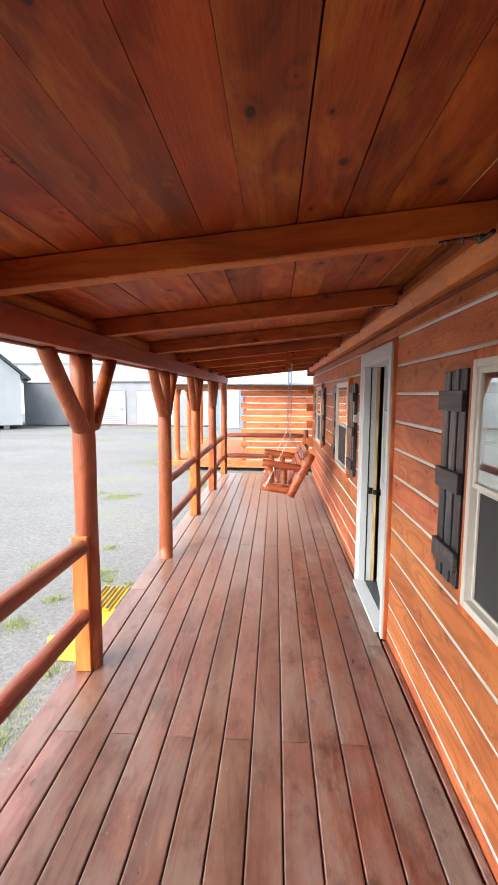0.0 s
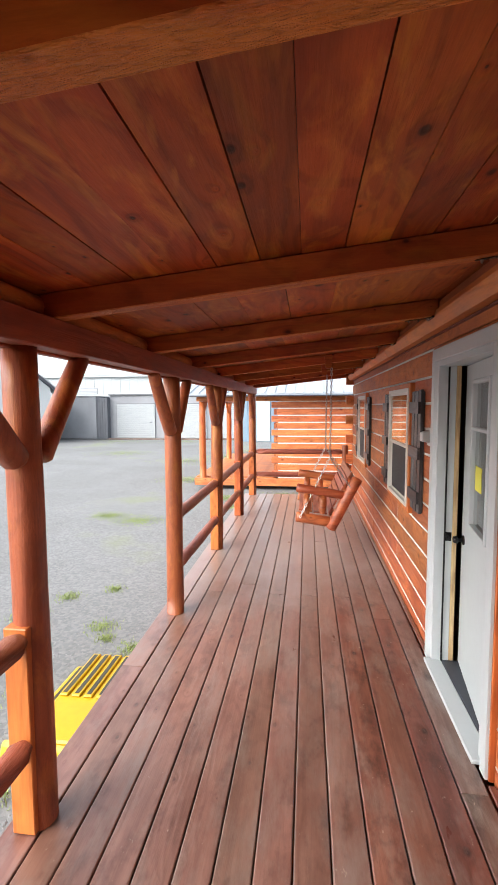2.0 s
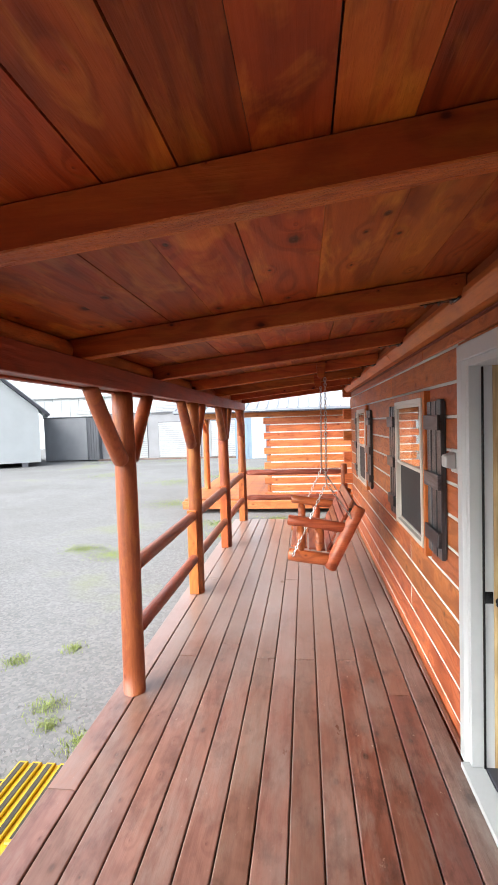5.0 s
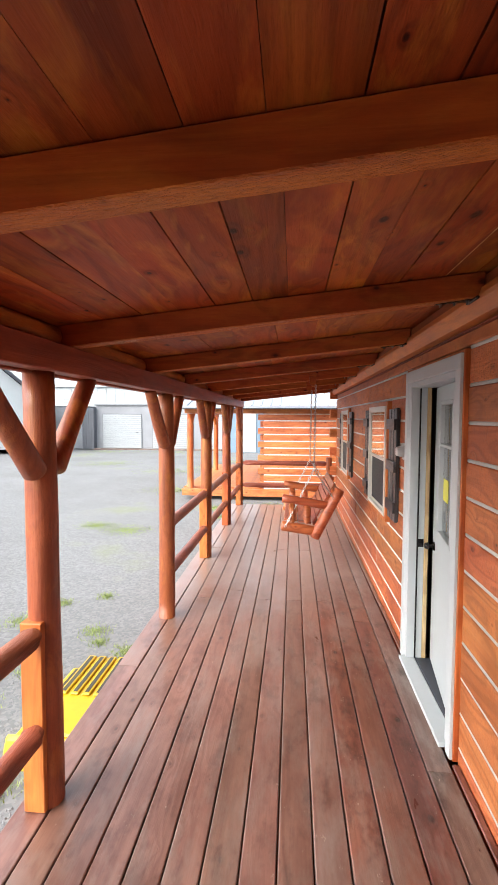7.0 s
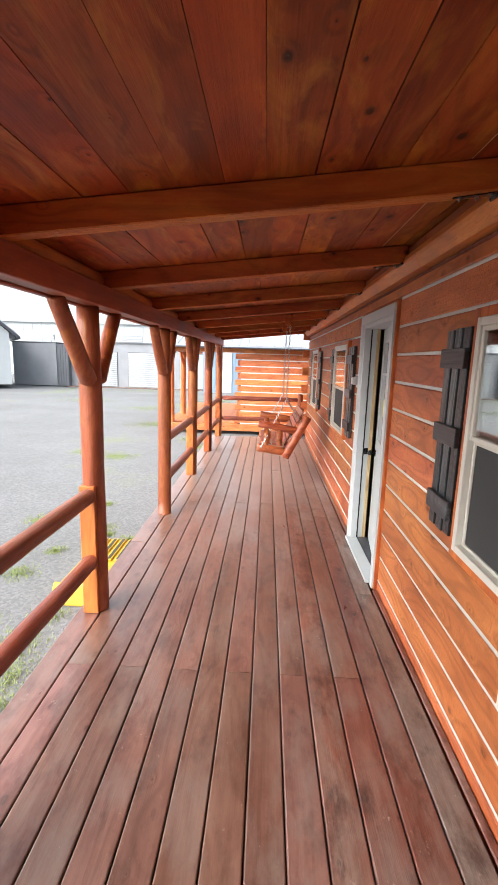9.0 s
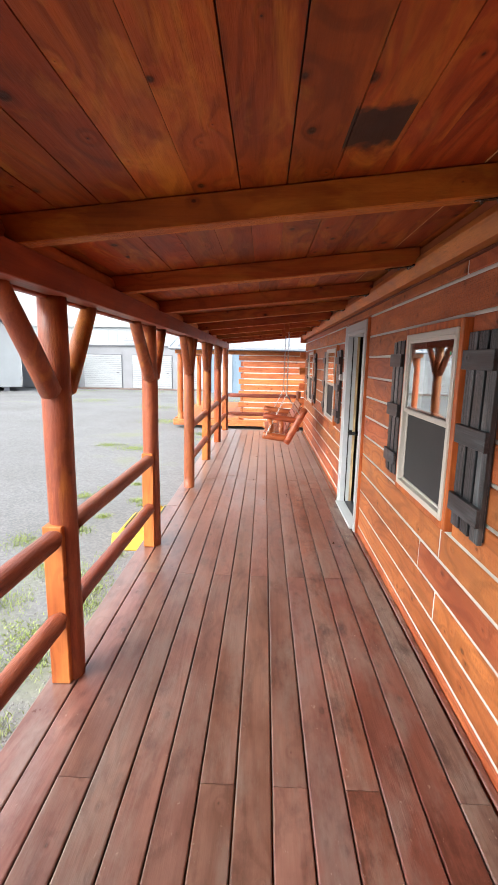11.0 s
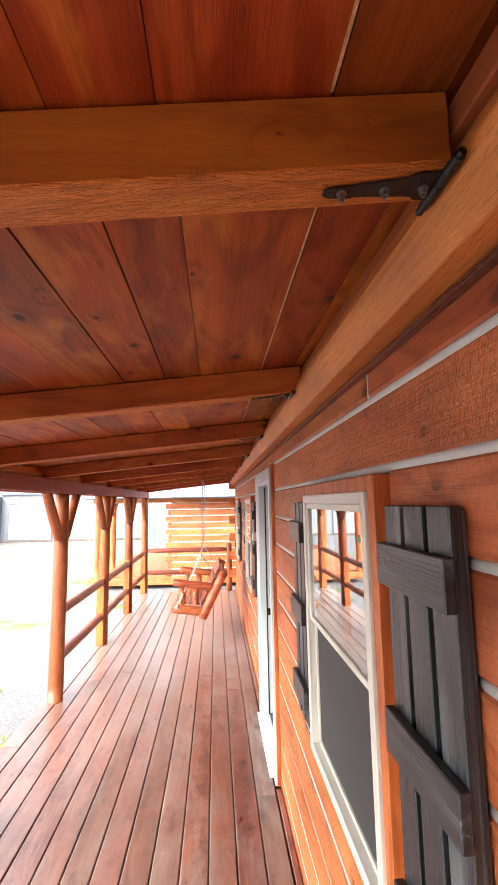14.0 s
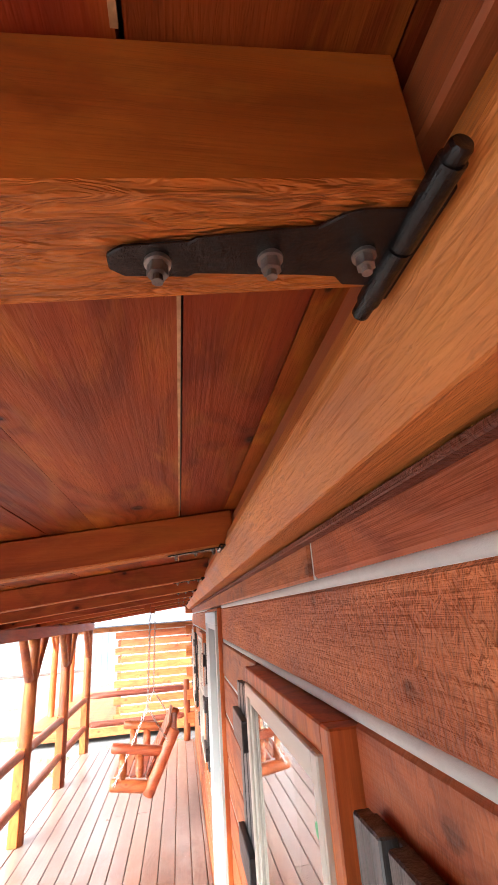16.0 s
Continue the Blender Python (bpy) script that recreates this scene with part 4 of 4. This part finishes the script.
# ---- neighbouring cabin ----
NY, NX, NC = 12.0, -1.72, 0.172
cabin = thing("log_cabin", "orange log cabin with white chinking and a pale ribbed metal roof", "cabin", (NX, NY, GROUND_Z))
def nb(x0, x1, y0, y1, z0, z1, b=0.0, bm=None):
    return box(x0, x1, y0, y1, z0, z1, b, at=(NX, NY, GROUND_Z), bm=bm)
core = part("wall", nb(NX + 0.16, NX + 8, NY + 0.010, NY + 5.5, -0.02, 1.95), M_CHINK, cabin, "white chinking between the logs")
for k in range(11):
    z0 = -0.006 + NC * k
    long = k % 2 == 0
    part("log", nb(NX if long else NX + 0.13, NX + 8, NY, NY + 0.14, z0 + 0.014, z0 + NC - 0.014, 0.006), M_LOGX, core)
    if long:
        part("log", nb(NX + 0.13, NX + 0.27, NY + 0.141, NY + 5.5, z0 + 0.014, z0 + NC - 0.014, 0.006), M_LOG, core)
    else:
        part("log", nb(NX + 0.06, NX + 0.125, NY + 0.02, NY + 5.5, z0 + 0.014, z0 + NC - 0.014, 0.006), M_LOG, core)
part("skid_beam", nb(-3.65, NX + 8, NY - 0.16, NY + 0.04, -0.20, -0.025, 0.008), M_LOGX, cabin)
part("deck", nb(-3.65, NX + 0.1, NY + 0.041, NY + 5.5, -0.12, 0.0, 0.006), M_LOGX, cabin)
part("eave_beam", nb(-3.6, NX + 8, NY - 0.05, NY + 0.06, 1.895, 2.01, 0.006), M_LOGX, cabin)
part("side_beam", nb(-3.52, -3.40, NY + 0.061, NY + 5.5, 1.895, 2.01, 0.006), M_LOG, cabin)
roof = part("roof", prism([(-0.45, 2.335), (2.8, 3.15), (2.8, 3.19), (-0.45, 2.375)], "x", -2.0, 8.2), M_PALER, cabin, "pale ribbed metal roof")
for j in range(44):
    x = -1.98 + 0.23 * j
    part("rib", prism([(-0.452, 2.375), (2.8, 3.19), (2.8, 3.212), (-0.452, 2.40)], "x", x, x + 0.03), M_PALER, roof)
part("soffit", nb(-3.7, NX + 8, NY - 0.44, NY - 0.06, 2.005, 2.028), M_ROOF, cabin)
# posts and braces take the paler wood to look sunlit
for j, y in enumerate((11.75, 13.5, 15.6)):
    part("post", pole((-3.45 - NX, y - NY + 0.2, 0.24), (-3.45 - NX, y - NY + 0.2, 2.19), 0.085, 0.08, 12, 6, 0.05, False, j), M_SAWN_SUNLIT, cabin, smooth=True)
    for s in (-1, 1):
        if y + 0.2 + s * 0.4 > NY - 0.1:
            part("brace", pole((-3.45 - NX, y - NY + 0.2, 1.80), (-3.45 - NX, y - NY + 0.2 + s * 0.40, 2.19), 0.045, 0.045, 10, 3, 0.05, False, j), M_SAWN_SUNLIT, cabin, smooth=True)


# ---- yard buildings ----
def ribbed(x0, x1, y, z0, z1, pitch, bm, depth=0.02):
    n = int((x1 - x0) / pitch)
    for i in range(n + 1):
        x = x0 + (x1 - x0) * i / max(1, n)
        box(x - 0.02, x + 0.02, y - depth, y - 0.001, z0, z1, bm=bm)
    return bm


shed = thing("storage_shed", "white gabled storage shed with a dark roof edge", "shed", (-18.33, 23.07, GROUND_Z))
shed.rotation_euler = (0, 0, radians(33))
part("wall", prism([(-3.6, 0.25), (3.55, 0.25), (3.55, 3.15), (-0.1, 6.4), (-3.6, 3.15)], "y", 0.0, 6.0), M_WSIDE, shed)
part("roof", prism([(3.95, 2.93), (-0.1, 6.55), (-0.1, 6.68), (4.05, 3.0)], "y", -0.25, 6.2), M_WSIDE, shed)
part("roof", prism([(-4.05, 2.93), (-0.102, 6.55), (-0.102, 6.68), (-4.1, 3.0)], "y", -0.25, 6.2), M_WSIDE, shed)
part("rake_trim", prism([(3.93, 2.86), (-0.1, 6.42), (-0.1, 6.60), (4.06, 2.93)], "y", -0.33, -0.251), M_ROOF, shed, "dark trim along the gable")
part("eave_trim", box(3.90, 4.10, -0.25, 6.2, 2.80, 2.92), M_ROOF, shed)
for x in (-3.0, -0.2, 2.6):
    part("skid", box(x, x + 0.3, 0.05, 5.9, 0.0, 0.249), M_DGREY, shed)

box_c = thing("shipping_container", "plain grey steel storage container in the gravel yard", "container", (-15.16, 28.0, GROUND_Z))
cb = box(-1.75, 1.05, 0.0, 5.5, 0.05, 2.70, 0.02)
part("body", cb, M_GREY, box_c)
part("side_ribs", ribbed(1.10, 1.75, 0.05, 0.05, 2.62, 0.16, bmesh.new()), M_DGREY, box_c)
part("end_panel", box(1.06, 1.78, 0.052, 5.4, 0.05, 2.64), M_DGREY, box_c, "darker corrugated panel")
part("top_trim", box(-1.78, 1.08, -0.03, 5.52, 2.701, 2.76), M_DGREY, box_c)

garage = thing("garage_row", "grey storage garages with white roll-up doors", "garage", (-13.4, 28.4, GROUND_Z))
part("wall", box(0.0, 9.2, 0.06, 6.0, 0.0, 2.80), M_GREY, garage)
part("roof_trim", box(-0.06, 9.26, -0.04, 6.05, 2.801, 2.87), M_DGREY, garage)
part("footing", box(-0.1, 9.3, -0.35, 0.05, 0.0, 0.07, 0.01), M_DECKW, garage, "low timber kerb")
for x0, x1 in ((0.45, 3.02), (3.70, 6.35), (7.0, 8.9)):
    d = part("roll_up_door", box(x0, x1, 0.02, 0.059, 0.08, 2.27), M_DGREY, garage, "white slatted roll-up door")
    for j in range(17):
        z = 0.10 + 0.126 * j
        part("slat", box(x0 + 0.02, x1 - 0.02, 0.0, 0.0195, z, z + 0.115, 0.008), M_ROLLUP, d)
    part("door_handle", box(x1 - 0.35, x1 - 0.22, -0.03, -0.0005, 1.05, 1.12), M_DGREY, d)

hall = thing("white_hall", "long white metal warehouse behind the garages", "warehouse", (-21.5, 44, GROUND_Z))
part("wall", box(-26, 24, 0.0, 20, 0.0, 5.2), M_WSIDE, hall)
part("siding_ribs", ribbed(-26, 24, 0.0, 0.0, 5.1, 0.9, bmesh.new(), 0.03), M_WSIDE, hall)
part("gutter", box(-26.2, 24.2, -0.28, -0.035, 5.0, 5.2, 0.03), M_WSIDE, hall)
part("roof", prism([(-0.3, 5.21), (20, 11.2), (20, 11.3), (-0.3, 5.31)], "x", -26.3, 24.3), M_WSIDE, hall)
for x in (-2.2, 6.5):
    w = part("window", box(x, x + 2.0, -0.05, -0.031, 3.35, 3.95), M_GREY, hall, "small grey louvred vent")
    for j in range(4):
        part("louvre", box(x + 0.05, x + 1.95, -0.08, -0.0505, 3.38 + 0.14 * j, 3.47 + 0.14 * j), M_WSIDE, w)

barn = thing("metal_barn", "blue-grey metal building with a white door", "building", (-4.52, 27.0, GROUND_Z))
part("wall", box(-0.2, 9.0, 0.0, 8.0, 0.0, 3.0), M_BLUE, barn)
part("siding_ribs", ribbed(-0.1, 9.0, 0.0, 0.0, 2.95, 0.3, bmesh.new(), 0.025), M_BLUE, barn)
part("door", box(0.75, 1.55, -0.06, -0.026, 0.02, 2.75, 0.01), M_WSIDE, barn, "tall white door")
part("roof", prism([(-0.3, 3.01), (4, 4.0), (8.3, 3.01), (8.3, 3.08), (4, 4.08), (-0.3, 3.08)], "x", -0.5, 9.3), M_ROOF, barn)

# ---- weeds and loose stones on the gravel ----
rng = np.random.default_rng(7)
verts, faces = [], []
clumps = [(-2.75, 4.75, 0.16), (-2.62, 4.55, 0.10), (-3.0, 5.6, 0.12), (-3.4, 5.35, 0.14), (-2.32, 4.42, 0.16), (-3.0, 4.05, 0.12), (-3.1, 3.55, 0.18),
          (-2.35, 1.9, 0.25), (-2.55, 2.5, 0.22), (-3.0, 2.6, 0.30), (-3.1, 1.9, 0.30), (-3.6, 3.2, 0.32), (-2.5, 1.2, 0.30), (-2.4, 0.6, 0.2), (-3.6, 4.9, 0.2), (-2.5, 2.9, 0.16),
          (-2.6, 1.5, 0.4), (-2.9, 0.9, 0.4), (-2.45, 2.2, 0.3), (-3.9, 8.6, 0.5), (-4.6, 8.9, 0.4), (-4.2, 13.2, 0.9), (-5.5, 17.5, 1.4), (-4.0, 19, 1.2), (-2.6, 10.8, 0.5), (-1.4, 11.2, 0.5), (-0.4, 11.0, 0.5), (-2.4, 9.9, 0.3), (-9, 20, 1.5), (-3.2, 21.5, 1.5), (-12, 26.5, 2.0), (-8, 26.8, 2.0)]
for cx, cy, r in clumps:
    n = int(420 * min(4.0, max(0.5, r / 0.2)))
    for _ in range(n):
        a, d = rng.uniform(0, 2 * math.pi), r * math.sqrt(rng.uniform(0, 1)) * rng.uniform(0.25, 1.3)
        x, y = cx + math.cos(a) * d, cy + math.sin(a) * d * (1.0 if r < 0.4 else 0.8)
        h, lean, dirn = rng.uniform(0.010, 0.036), rng.uniform(0.008, 0.04), rng.uniform(0, 2 * math.pi)
        h *= 1.0 if r < 0.4 else 0.55
        w = rng.uniform(0.0016, 0.0036) * (1 if r < 0.4 else 2)
        dx, dy = math.cos(dirn), math.sin(dirn)
        i = len(verts)
        verts += [(x - dy * w, y + dx * w, GROUND_Z - 0.004), (x + dy * w, y - dx * w, GROUND_Z - 0.004),
                  (x + dx * lean * 0.5 + dy * w * 0.7, y + dy * lean * 0.5 - dx * w * 0.7, GROUND_Z + h * 0.65), (x + dx * lean * 0.5 - dy * w * 0.7, y + dy * lean * 0.5 + dx * w * 0.7, GROUND_Z + h * 0.65),
                  (x + dx * lean, y + dy * lean, GROUND_Z + h)]
        faces += [(i, i + 1, i + 2, i + 3), (i + 3, i + 2, i + 4)]
me = bpy.data.meshes.new("grass")
me.from_pydata(verts, [], faces)
me.materials.append(M_GRASS)
tagged(new("grass", me), "sparse bright green weeds in the gravel", "grass", kind="stuff")
verts, faces = [], []
for _ in range(20000):
    u = rng.uniform(0, 1) ** 1.6
    x, y = -2.2 - 5.0 * u, rng.uniform(-0.5, 10.5)
    s = rng.uniform(0.004, 0.013)
    an = rng.uniform(0, 6.3)
    c, k = math.cos(an), math.sin(an)
    i = len(verts)
    for px, py, pz in ((1, 0, 0.2), (0.1, 0.8, 0.25), (-0.9, 0.1, 0.15), (-0.1, -0.75, 0.2), (0.1, 0.05, rng.uniform(0.5, 0.9)), (0.4, 0.3, 0.6)):
        px, py = px * rng.uniform(0.7, 1.2), py * rng.uniform(0.7, 1.2)
        verts.append((x + (c * px - k * py) * s, y + (k * px + c * py) * s, GROUND_Z + (pz - 0.22) * s * 1.3))
    faces += [(i, i + 1, i + 5), (i, i + 5, i + 4), (i + 1, i + 4, i + 5), (i + 1, i + 2, i + 4), (i + 2, i + 3, i + 4), (i + 3, i, i + 4)]
me = bpy.data.meshes.new("loose_stones")
me.from_pydata(verts, [], faces)
me.materials.append(M_STONE)
tagged(new("loose_stones", me), "loose pale grey gravel stones on the yard", "gravel", kind="stuff")

# ---- unseen end wall, added to close the porch behind the camera ----
structure("wall_behind", box(DECK_X0, 0.03, BACK - 0.12, BACK - 0.002, -0.24, 2.5), M_LOGX, "unseen log wall added to close the porch end", "wall")
